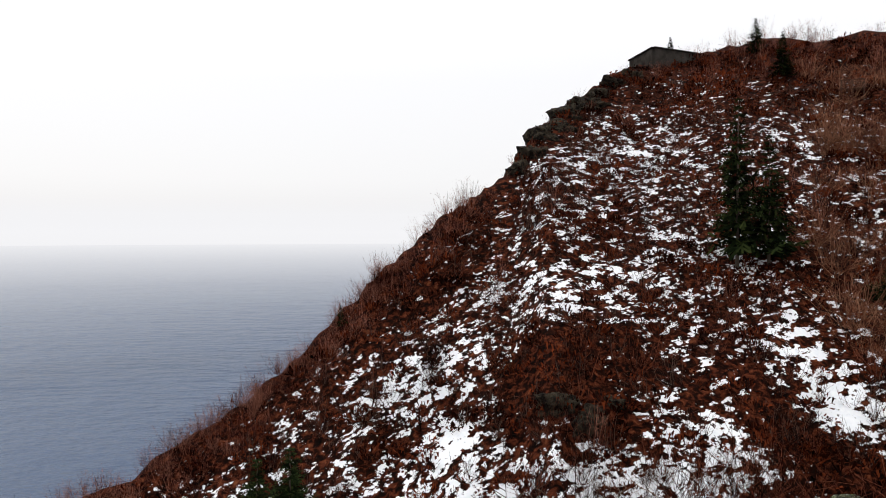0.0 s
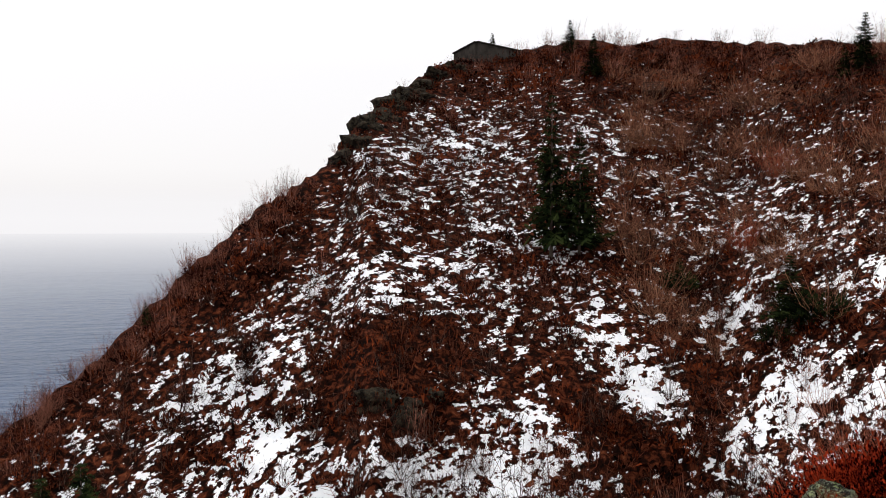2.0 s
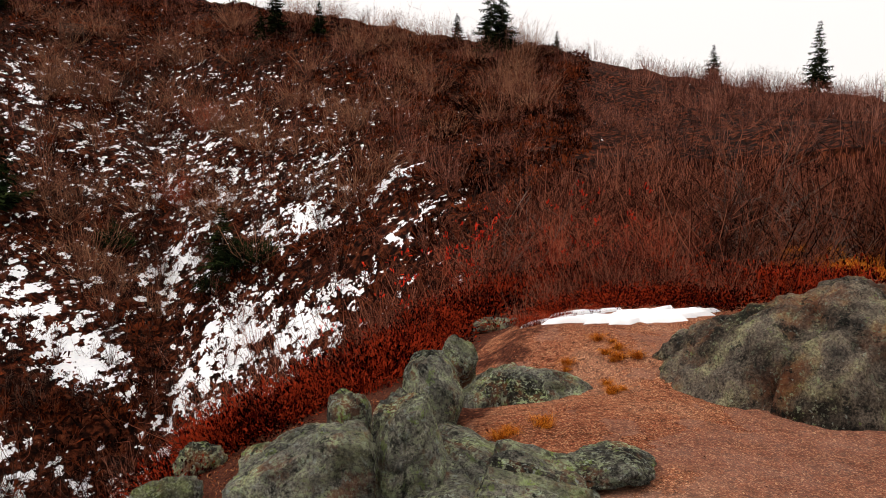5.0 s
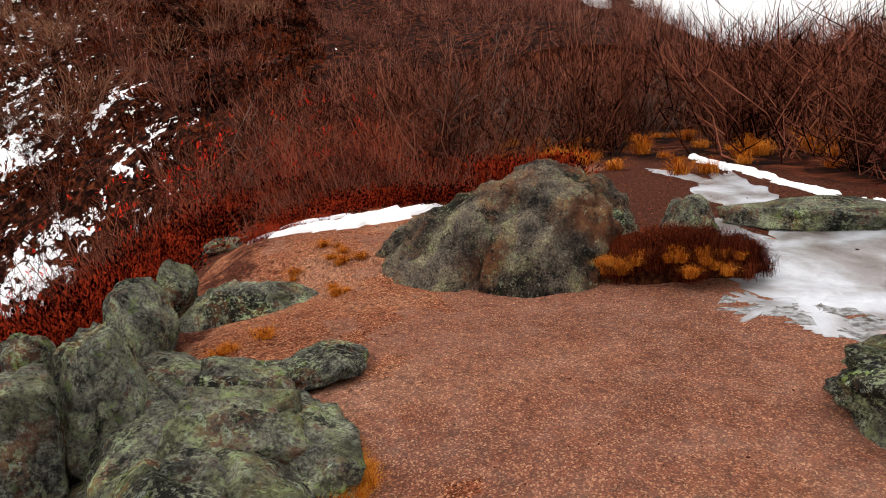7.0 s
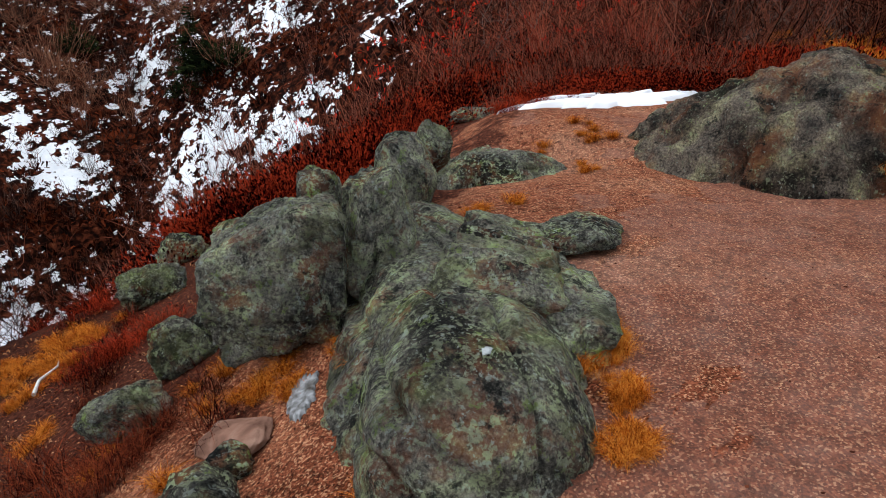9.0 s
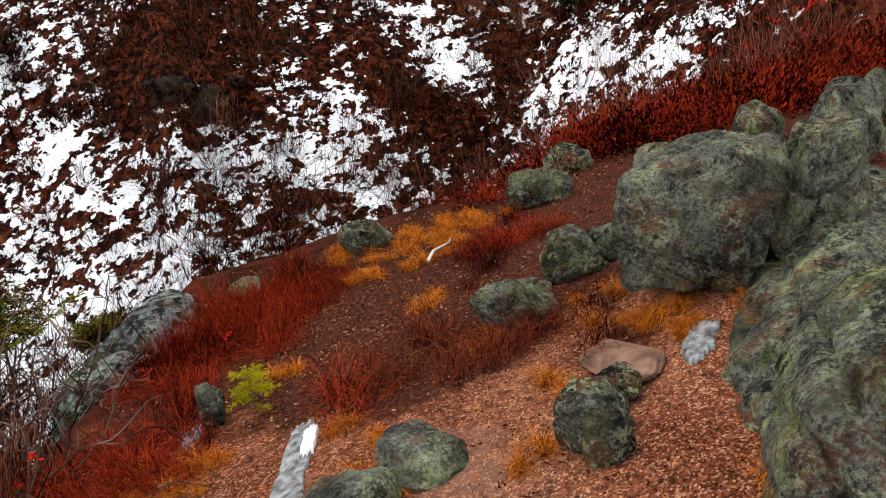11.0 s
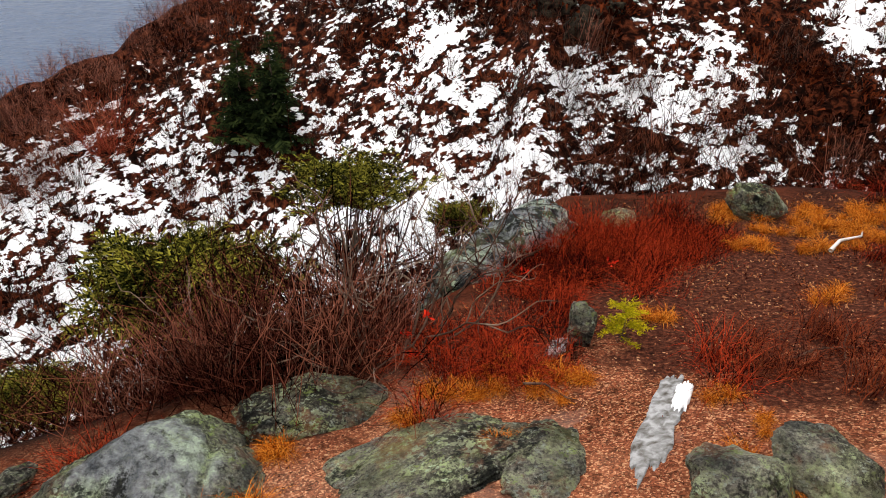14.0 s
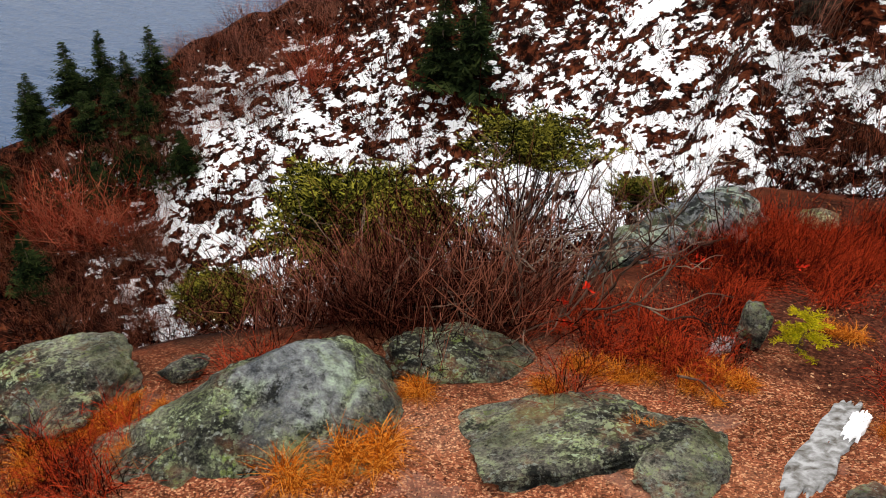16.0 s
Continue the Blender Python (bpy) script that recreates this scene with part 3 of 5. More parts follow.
def whaleback(name, far, near, crest, left, right, base, seed, parent, mat=None, label="", sides=((1.6, 1.6), (2.6, 2.2)), ends=(2.0, 4.0), tilt=0.0, rough=0.03, joints=(3.2, 0.035, 0.05), grain=(0.45, 1.6, 1.6)):
    """A bedrock ridge from its far to its near end, seen from the near one: crest (share of the way, height), half widths to the left and right, base height.
    sides: how square each flank is; ends: how blunt; joints: blocks to the metre, their step and the depth of the cracks, in metres."""
    far, near = np.array(far, float), np.array(near, float)
    way = near - far
    length = np.linalg.norm(way)
    way /= length
    out = np.array([way[1], -way[0]])
    nu, nv = max(60, int(length / 0.012)), 110
    u = 0.5 - 0.5 * np.cos(np.linspace(0.02, math.pi - 0.02, nu))
    cu, cz = np.array(crest).T
    top = np.convolve(np.pad(np.interp(u, cu, cz), 5, "edge"), np.ones(11) / 11, "valid")
    shut = np.where(u < 0.5, 1 - np.abs(1 - 2 * u) ** ends[0], 1 - np.abs(2 * u - 1) ** ends[1]) ** 0.5
    v = np.linspace(0, math.pi, nv)
    pts = np.zeros((nu, nv, 3))
    for i in range(nu):
        for half, (p, q), w, sign in ((v <= math.pi / 2, sides[0], left, -1), (v > math.pi / 2, sides[1], right, 1)):
            c, sn = np.abs(np.cos(v[half])) ** (2 / p), np.sin(v[half]) ** (2 / q)
            across = -sign * c * w * shut[i]
            xy = far + way * length * u[i] + out * across[:, None]
            pts[i, half, :2] = xy
            pts[i, half, 2] = base + (top[i] - base) * sn * (0.35 + 0.65 * shut[i]) + tilt * np.abs(across) * (sign > 0) * sn
    du, dv = np.gradient(pts, axis=0), np.gradient(pts, axis=1)
    nrm = np.cross(du, dv)
    nrm /= np.linalg.norm(nrm, axis=2)[..., None] + 1e-9
    flat = pts.reshape(-1, 3)
    nrm = nrm.reshape(-1, 3)
    if np.mean(nrm[:, 2]) < 0:
        nrm = -nrm
    mid = flat.mean(0)
    push = np.zeros(len(flat))
    off = Vector((seed * 3.7, seed * 1.3, seed * 2.1))
    for i, p in enumerate(flat):
        along_, across_ = (p[0] - mid[0]) * way[0] + (p[1] - mid[1]) * way[1], (p[0] - mid[0]) * out[0] + (p[1] - mid[1]) * out[1]
        q = Vector((along_, across_, p[2] - mid[2]))
        d = noise.fractal(q * 2.2 + off, 1.0, 2.0, 3) * rough + noise.fractal(q * 9 + off, 0.9, 2.1, 4) * rough * 0.45 + noise.fractal(q * 38 + off, 0.8, 2.1, 2) * rough * 0.14
        b = Vector((q.x * grain[0], q.y * grain[1] + 0.5 * q.x, q.z * grain[2])) * joints[0]
        near_, cells = noise.voronoi(b + off + 0.3 * noise.noise_vector(b * 0.8 + off))[:2]
        step = math.sin(cells[0].x * 12.9 + cells[0].y * 78.2 + cells[0].z * 37.7) * 43.7
        gap = max(0.0, 1 - (near_[1] - near_[0]) / 0.1)
        push[i] = d + (step - math.floor(step) - 0.5) * joints[1] * (1 - gap) - gap * gap * joints[2]
    me = grid_mesh(name, flat + nrm * push[:, None] - mid, nv)
    me.materials.append(mat or M_ROCK)
    ob = new(name, me)
    ob.matrix_basis = Matrix.Translation(mid)
    ob.parent = parent
    if label:
        ob["label"] = label
    return ob


outcrop = tagged(new("rock_outcrop"), "long lichen-crusted bedrock ridge between gravel path and drop", "rock outcrop")
ridge = whaleback("ridge", (3.6, 2.37), (2.62, 1.70), ((0, -0.95), (0.2, -0.83), (0.5, -0.78), (0.75, -0.79), (0.9, -0.86), (1, -0.98)), 0.27, 0.44, -1.42, 3, outcrop, sides=((2.6, 2.0), (3.4, 2.6)), ends=(1.6, 6.0), tilt=-0.24, rough=0.022, joints=(2.2, 0.02, 0.03), grain=(0.28, 1.4, 1.4))
whaleback("body", (4.8, 3.28), (2.44, 1.84), ((0, -1.05), (0.18, -0.92), (0.42, -0.87), (0.62, -0.91), (0.8, -1.06), (1, -1.28)), 0.33, 0.60, -1.55, 8, outcrop, sides=((1.8, 1.6), (2.0, 1.8)), ends=(2.0, 2.6), rough=0.035, joints=(2.4, 0.024, 0.035), grain=(0.35, 1.4, 1.4))
blob("knob", (3.68, 2.72, -0.90), (0.31, 0.50, 0.52), -50, 5, outcrop, sub=6, rough=0.10, boxy=0.45, cuts=8, tilt=-10)
# thin beds of rock lying stepwise along the ridge
for i in range(6):
    blob("bed", (3.42 + 0.105 * i, 2.05 + 0.058 * i, -0.94 - 0.01 * i), (0.44 - 0.02 * i, 0.165, 0.27), -54 + 5 * math.sin(2.1 * i), 30 + i, outcrop, sub=4, rough=0.07, boxy=0.85, tilt=24, roll=13, cuts=2, blocks=(1.4, 0.06, 0.05))
blob("slab", (3.62, 1.90, -1.06), (0.30, 0.66, 0.30), -58, 12, outcrop, sub=5, rough=0.10, boxy=0.6, roll=12, cuts=4)
blob("lobe", (4.03, 2.99, -0.96), (0.22, 0.24, 0.42), -49, 14, outcrop, sub=5, rough=0.10, boxy=0.3)
blob("lobe", (4.62, 3.28, -0.98), (0.32, 0.44, 0.50), -52, 15, outcrop, sub=4, rough=0.1, boxy=0.3)
blob("lobe", (4.36, 3.13, -0.98), (0.28, 0.34, 0.56), -49, 16, outcrop, sub=5, rough=0.1, boxy=0.3)


M_WHITE_LICHEN = hexmat("white_lichen", [(0.3, 0.32, 0.32), (0.46, 0.49, 0.5)], 40, 0.9, 0.5)
for a, e, wide in ((2.95, 1.80, 0.04),):
    top = min((ridge.matrix_basis @ v.co for v in ridge.data.vertices), key=lambda p: (p.x - a) ** 2 + (p.y - e) ** 2 - 0.02 * p.z)
    blob("lichen_patch", (top.x, top.y, top.z), (wide, wide * 0.8, 0.008), 30, 19, outcrop, M_WHITE_LICHEN, "white crust of lichen", sub=2, rough=0.4)


def boulder(x, y, size, turn, seed, label, mat=None, sink=0.2, flat=False, **kw):
    """A boulder whose underside is sunk in the ground by that share of its height."""
    ob = part("boulder", rock_bm(size, seed, **kw), mat or M_ROCK)
    z = float(land(x, y))
    gx_, gy_ = float(land(x + 0.2, y) - land(x - 0.2, y)) / 0.4, float(land(x, y + 0.2) - land(x, y - 0.2)) / 0.4
    lie = Vector((0, 0, 1)).rotation_difference(Vector((-gx_, -gy_, 1)).normalized()).to_matrix().to_4x4() if flat else Matrix()
    ob.matrix_basis = Matrix.Translation((x, y, z - size[2] * sink)) @ lie @ Matrix.Rotation(radians(turn), 4, "Z")
    return tagged(ob, label, "boulder", "boulders on the ledge")


big_one = blob("boulder", (3.33, 2.93, -0.98), (0.57, 0.52, 0.58), -42, 21, sub=6, rough=0.10, boxy=0.6, cuts=9)
tagged(big_one, "large blocky green-grey boulder leaning on the outcrop", "boulder", "boulders on the ledge")
ball = blob("boulder", (3.66, 3.0, -0.86), (0.19, 0.18, 0.40), -46, 22, sub=4, rough=0.08, boxy=0.2)
tagged(ball, "small rounded boulder wedged behind the outcrop", "boulder", "boulders on the ledge")
SMALL = "small lichened boulder half sunk in red heath soil"
STONES = [(5.4, 3.65, (0.26, 0.24, 0.44), -55, 40, "upright rounded boulder at the end of the outcrop"),
           (4.22, 2.12, (0.36, 0.42, 0.13), -67, 42, "flat dark rock slab set in the gravel"),
           (5.18, 5.98, (0.40, 0.30, 0.22), -36, 43, SMALL),
           (4.57, 5.27, (0.37, 0.27, 0.26), -35, 44, SMALL),
           (3.96, 4.76, (0.43, 0.32, 0.30), -32, 45, SMALL),
           (3.23, 3.45, (0.30, 0.23, 0.26), -34, 46, SMALL),
           (2.86, 3.34, (0.36, 0.19, 0.22), -30, 47, "striped grey rock beside red heath"),
           (2.71, 2.54, (0.14, 0.11, 0.13), -46, 50, SMALL)]
STONES += [(2.51, 2.41, (0.23, 0.21, 0.25), -45, 49, "round grey boulder on red gravel"),
           (1.93, 2.71, (0.30, 0.26, 0.17), -23, 51, "green lichened rock beside the ice strip"),
           (2.18, 2.74, (0.34, 0.26, 0.12), -30, 52, SMALL),
           (2.95, 5.2, (0.36, 0.22, 0.24), -24, 53, SMALL),
           (3.36, 3.44, (0.33, 0.21, 0.21), -43, 54, SMALL),
           (1.70, 3.76, (0.12, 0.11, 0.25), -16, 55, "upright grey stone behind a yellow-green plant"),
           (2.16, 5.19, (0.22, 0.17, 0.12), -16, 56, SMALL),
           (-0.66, 2.71, (0.62, 0.50, 0.20), 54, 57, "grey-green boulder at the brink"),
           (-0.31, 3.0, (0.20, 0.14, 0.08), 44, 58, SMALL),
           (4.15, -0.12, (0.86, 0.7, 0.34), -109, 60, "green lichened boulder at the edge of the path")]
for x, y, size, turn, seed, label in STONES:
    boulder(x, y, size, turn, seed, label, sub=5 if size[0] > 0.25 else 4, rough=0.14, boxy=0.4, flat=size[2] < 0.12)
tagged(whaleback("boulder", (0.43, 3.30), (-0.66, 2.08), ((0, -1.95), (0.08, -1.87), (0.22, -1.84), (0.55, -1.97), (1, -2.1)), 0.24, 0.98, -2.4, 61, None, M_ROCK_PALE, sides=((2.4, 2), (1.8, 1.6)), ends=(6, 2.0), rough=0.035, joints=(1.6, 0.02, 0.02), grain=(0.8, 1.0, 1.0)),
       "large sloping grey boulder with a pale flat top", "boulder", "boulders on the ledge")
boulder(0.65, 3.40, (0.60, 0.36, 0.12), 13, 62, "low flat grey boulder edged with grass", M_ROCK, sub=5, rough=0.12, boxy=0.5)
boulder(1.14, 3.04, (0.70, 0.52, 0.10), 28, 63, "flat lichened bedrock slab in the gravel", sub=5, rough=0.13, boxy=0.5, sink=0.55, flat=True)
boulder(1.49, 2.98, (0.27, 0.54, 0.11), -16, 64, "flat lichened bedrock slab in the gravel", sub=5, rough=0.13, boxy=0.5, sink=0.55, flat=True)
tagged(whaleback("boulder", (2.0, 5.55), (1.12, 4.42), ((0, -2.2), (0.3, -2.10), (0.7, -2.08), (1, -2.14)), 0.27, 0.30, -2.95, 65, None, M_ROCK_STREAK, sides=((3, 3), (3.4, 3.2)), ends=(3, 9), rough=0.05, joints=(1.8, 0.04, 0.04), grain=(0.8, 1.0, 1.0)),
       "pale-topped boulder with black-streaked face behind bare branches", "boulder", "boulders on the ledge")
slab = boulder(2.84, 2.66, (0.32, 0.19, 0.06), -82, 66, "flat brown stone slab lying on gravel", M_SLAB, sub=4, rough=0.1, boxy=0.8, flat=True)

tagged(whaleback("boulder", (5.64, 2.66), (4.96, 3.44), ((0, -1.15), (0.3, -0.99), (0.65, -0.92), (1, -1.03)), 0.34, 0.34, -1.35, 41, None, sides=((2, 1.8), (2, 1.8)), ends=(2, 2.5), rough=0.04, joints=(2.4, 0.03, 0.03)),
       "low grassy rock mound in the gravel", "boulder", "boulders on the ledge")
rock_r = tagged(new("rock_outcrop"), "broad rust-stained bedrock hump beside the gravel path", "rock outcrop")
whaleback("hump", (6.22, 2.82), (6.28, 0.80), ((0, -1.2), (0.1, -0.98), (0.21, -0.74), (0.45, -0.56), (0.66, -0.44), (0.84, -0.47), (0.94, -0.62), (1, -1.1)), 0.8, 0.70, -1.4, 71, rock_r, M_ROCK_RED, sides=((2, 2), (1.8, 1.7)), ends=(1.7, 3.0), rough=0.07, joints=(1.5, 0.07, 0.05), grain=(0.9, 1.0, 0.7))
blob("lump", (6.15, 1.18, -0.98), (0.52, 0.45, 0.62), -86, 73, rock_r, sub=4, rough=0.1, boxy=0.2)
blob("knob", (6.65, 0.62, -1.05), (0.46, 0.4, 0.6), -93, 74, rock_r, sub=4, rough=0.1, boxy=0.2)
blob("toe", (5.36, 1.92, -1.17), (0.42, 0.5, 0.16), -75, 75, rock_r, sub=4, rough=0.25)
boulder(7.3, -0.3, (1.4, 0.55, 0.24), -97, 76, "long low rock slab between sheets of ice", sub=4, rough=0.15, boxy=0.5)
boulder(7.7, 4.75, (0.5, 0.3, 0.14), -50, 77, "low stone at the foot of the red heath", sub=3, rough=0.15)


# ---- snow and ice lying on the ledge ----
def lying_patch(name, x, y, rx, ry, turn, thick, mat, label, seed, category, ragged=0.4):
    rings, cols = 8, 84
    ang = np.linspace(0, 2 * np.pi, cols, endpoint=False)
    r = np.linspace(0.02, 1, rings)
    rr, tt = np.meshgrid(r, ang, indexing="ij")
    wob = np.maximum(0.2, 1 + ragged * (0.75 * fbm(3 * np.cos(tt) + seed * 5.1, 3 * np.sin(tt), 1.6, 3, seed) + 0.55 * fbm(3 * np.cos(tt) + seed * 5.1, 3 * np.sin(tt), 0.42, 3, seed + 9)))
    px, py = rr * wob * np.cos(tt) * rx, rr * wob * np.sin(tt) * ry
    c, s = math.cos(radians(turn)), math.sin(radians(turn))
    wx, wy = x + px * c - py * s, y + px * s + py * c
    h = thick * np.sqrt(np.clip(1 - rr ** 6, 0, 1)) * (1 + 0.5 * fbm(wx, wy, 0.3, 3, seed)) - 0.02 * (rr > 0.99)
    z = land(wx, wy) + h
    me = grid_mesh(name, np.stack([wx.ravel(), wy.ravel(), z.ravel()], -1), cols, True)
    me.materials.append(mat)
    return tagged(new(name, me), label, category, "snow and ice on the ledge")


M_ICE = hexmat("grey_ice", [(0.1, 0.075, 0.068), (0.2, 0.185, 0.185), (0.4, 0.42, 0.46), (0.55, 0.57, 0.62)], 1.6, 0.25, 0.3, 9, spec=0.5, detail=10)
M_ICE_OLD = hexmat("old_snow_ice", [(0.06, 0.05, 0.043), (0.13, 0.125, 0.12), (0.21, 0.21, 0.215), (0.32, 0.325, 0.335)], 30, 0.6, 0.5, 90, spread=(0.28, 0.62))
ICE = "thin grey ice sheet spreading over the gravel path"
lying_patch("ice_sheet", 6.5, -0.35, 1.3, 0.55, -8, 0.012, M_ICE, ICE, 1, "ice", 0.8)
lying_patch("ice_sheet", 5.75, -0.05, 0.6, 0.36, 40, 0.010, M_ICE, ICE, 2, "ice", 0.7)
lying_patch("ice_sheet", 8.4, 0.05, 1.5, 0.3, 8, 0.014, M_ICE, ICE, 3, "ice", 0.8)
for k, (a, e, rx, ry) in enumerate(((5.3, 0.25, 0.1, 0.3), (5.15, 0.0, 0.06, 0.16), (5.2, -0.3, 0.2, 0.3), (7.2, 0.35, 0.5, 0.14), (9.6, 0.5, 0.7, 0.12), (5.0, -0.6, 0.2, 0.25))):
    lying_patch("ice_sheet", a, e, rx, ry, 8 * k, 0.005, M_ICE_OLD if k < 3 else M_ICE, "thin broken skin of grey ice on the path", 20 + k, "ice", 0.9)
r3 = np.random.default_rng(77)
for k in range(18):
    t = (k + r3.uniform(0, 1)) / 18
    a, e = np.interp(t, [0, 0.25, 0.7, 1], [6.9, 8.0, 9.8, 11.2]), np.interp(t, [0, 0.25, 0.7, 1], [-1.08, -0.74, -0.12, 0.42])
    lying_patch("snow_patch", a + r3.normal(0, 0.08), e + r3.normal(0, 0.05), r3.uniform(0.12, 0.45), r3.uniform(0.03, 0.09), 18 + r3.normal(0, 12), 0.03, M_SNOW, "ragged white snow along the thicket edge", 40 + k, "snow", 1.2)
for k in range(16):
    t = (k + r3.uniform(0, 1)) / 16
    a, e = np.interp(t, [0, 0.5, 1], [5.7, 5.15, 4.75]), np.interp(t, [0, 0.5, 1], [0.5, 0.0, -0.9])
    lying_patch("ice_sheet", a + r3.normal(0, 0.12), e + r3.normal(0, 0.1), r3.uniform(0.06, 0.26), r3.uniform(0.04, 0.12), r3.uniform(0, 180), 0.006, M_ICE_OLD if k % 2 else M_ICE, "thin broken skin of grey ice on the path", 70 + k, "ice", 1.3)
lying_patch("snow_patch", 7.35, 3.15, 0.72, 0.2, -28, 0.05, M_SNOW, "white snow strip beside red heath", 6, "snow", 1.2)
lying_patch("snow_patch", 6.75, 3.72, 0.26, 0.07, -22, 0.03, M_SNOW, "broken white snow remnant beside red heath", 12, "snow", 0.9)
lying_patch("snow_patch", 7.35, 3.62, 0.3, 0.06, -30, 0.03, M_SNOW, "broken white snow remnant beside red heath", 13, "snow", 0.9)
lying_patch("ice_strip", 1.86, 3.13, 0.062, 0.37, -25, 0.014, M_ICE_OLD, "narrow strip of old grey ice on gravel", 7, "ice", 0.4)
lying_patch("snow_patch", 1.955, 3.24, 0.03, 0.11, -25, 0.026, M_SNOW, "fresh white remnant on the ice strip", 8, "snow", 0.8)
lying_patch("snow_patch", 3.03, 2.56, 0.055, 0.13, -50, 0.02, M_ICE_OLD, "small triangular snow remnant beside the outcrop", 9, "snow", 0.6)
lying_patch("snow_patch", 1.60, 3.70, 0.04, 0.11, -24, 0.02, M_ICE_OLD, "small snow remnant beside an upright stone", 10, "snow", 0.7)


# ---- plants ----
def tube(pts, r0, r1, sides=3):
    """A tapered round stem through points."""
    pts = np.asarray(pts, float)
    n = len(pts)
    dirs = np.gradient(pts, axis=0)
    dirs /= np.linalg.norm(dirs, axis=1)[:, None] + 1e-9
    ref = np.where(np.abs(dirs[:, 2:3]) > 0.9, [[1.0, 0, 0]], [[0, 0, 1.0]])
    u = np.cross(dirs, ref)
    u /= np.linalg.norm(u, axis=1)[:, None] + 1e-9
    v = np.cross(dirs, u)
    rad = np.linspace(r0, r1, n)[:, None, None]
    ang = np.arange(sides) * 2 * np.pi / sides
    ring = pts[:, None] + rad * (np.cos(ang)[None, :, None] * u[:, None] + np.sin(ang)[None, :, None] * v[:, None])
    i, j = np.meshgrid(np.arange(n - 1) * sides, np.arange(sides), indexing="ij")
    j2 = (j + 1) % sides
    q = np.stack([i + j, i + j2, i + sides + j2, i + sides + j], -1).reshape(-1, 4)
    return ring.reshape(-1, 3), q


def join(parts):
    vs, fs, k = [], [], 0
    for v, f in parts:
        vs.append(v)
        fs.append(f + k)
        k += len(v)
    return np.concatenate(vs), np.concatenate(fs)


def stamp(templates, places):
    """Copies of templates (points, faces) at places (x, y, z, turn, scale, scale in height), joined."""
    vs, fs, k = [], [], 0
    for i, (x, y, z, a, s, sz) in enumerate(places):
        v, f = templates[i % len(templates)]
        c, n = math.cos(a) * s, math.sin(a) * s
        w = np.empty_like(v)
        w[:, 0], w[:, 1], w[:, 2] = x + v[:, 0] * c - v[:, 1] * n, y + v[:, 0] * n + v[:, 1] * c, z + v[:, 2] * sz
        vs.append(w)
        fs.append(f + k)
        k += len(v)
    return np.concatenate(vs), np.concatenate(fs)


def stuff(name, templates, places, mat, label, category):
    v, f = stamp(templates, places)
    me = raw_mesh(name, v, f)
    me.materials.append(mat)
    return tagged(new(name, me), label, category, kind="stuff")


def spike(p, e, rad):
    """A straight twig from p along e, three-sided, running to a point."""
    u = np.cross(e, [0.3, 0.8, 0.5])
    u = u / (np.linalg.norm(u) + 1e-9) * rad
    w = np.cross(e, u)
    w = w / (np.linalg.norm(w) + 1e-9) * rad
    return np.array([p + u, p - 0.5 * u + 0.87 * w, p - 0.5 * u - 0.87 * w, p + e]), np.array([[0, 1, 3], [1, 2, 3], [2, 0, 3]])


def bare_bush(r, stems, spread, upright, sub, rad, segs=3, twist=0.12, bent=False):
    """Leafless many-stemmed shrub, about 1 high; bent: its twigs have a kink."""
    out = []
    for s in range(stems):
        a, lean = r.uniform(0, 2 * np.pi), r.uniform(0.05, 1) * spread
        h = r.uniform(0.55, 1.0)
        base = np.array([r.normal(0, 0.06), r.normal(0, 0.06), -0.05])
        t = np.linspace(0, 1, segs + 1)[:, None]
        dirn = np.array([math.cos(a) * lean, math.sin(a) * lean, h])
        pts = base + t * dirn * np.concatenate([t ** 0, t ** 0, t ** upright], 1) + r.normal(0, twist * 0.35, (segs + 1, 3)) * t
        v, f = tube(pts, rad, rad * 0.35)
        out.append((v, np.concatenate([f[:, :3], f[:, [0, 2, 3]]])))
        for b in range(sub):
            k = r.uniform(0.3, 0.95)
            i = min(segs - 1, int(k * segs))
            p = pts[i] + (pts[i + 1] - pts[i]) * (k * segs - i)
            e = np.array([r.normal(0, 0.16) + dirn[0] * 0.2, r.normal(0, 0.16) + dirn[1] * 0.2, r.uniform(0.06, 0.28)])
            if bent:
                v, f = tube([p, p + e * 0.55 + r.normal(0, 0.015, 3), p + e], rad * 0.5, rad * 0.2)
                out.append((v, np.concatenate([f[:, :3], f[:, [0, 2, 3]]])))
            else:
                out.append(spike(p, e, rad * 0.5))
    return join(out)


def leaf_clump(r, n, rx, h, size, hollow=0.3):
    """A low cushion of many small leafy sprigs."""
    a, u = r.uniform(0, 2 * np.pi, n), r.uniform(hollow, 1, n) ** 0.6
    el = r.uniform(0.0, 1.0, n)
    p = np.stack([np.cos(a) * u * rx * np.sqrt(1 - el * el * 0.8), np.sin(a) * u * rx * np.sqrt(1 - el * el * 0.8), el * u * h], -1)
    d = p * [1, 1, 1.6] + r.normal(0, 0.35 * rx, (n, 3)) + [0, 0, 0.25 * h]
    d /= np.linalg.norm(d, axis=1)[:, None]
    s = np.cross(d, r.normal(0, 1, (n, 3)))
    s /= np.linalg.norm(s, axis=1)[:, None]
    ln, wd = (size * r.uniform(0.6, 1.4, n))[:, None], (size * r.uniform(0.18, 0.4, n))[:, None]
    v = np.stack([p - s * wd * 0.3, p + s * wd * 0.3, p + d * ln + s * wd, p + d * ln * 1.15 - s * wd], 1).reshape(-1, 3)
    return v, np.arange(4 * n).reshape(-1, 4)


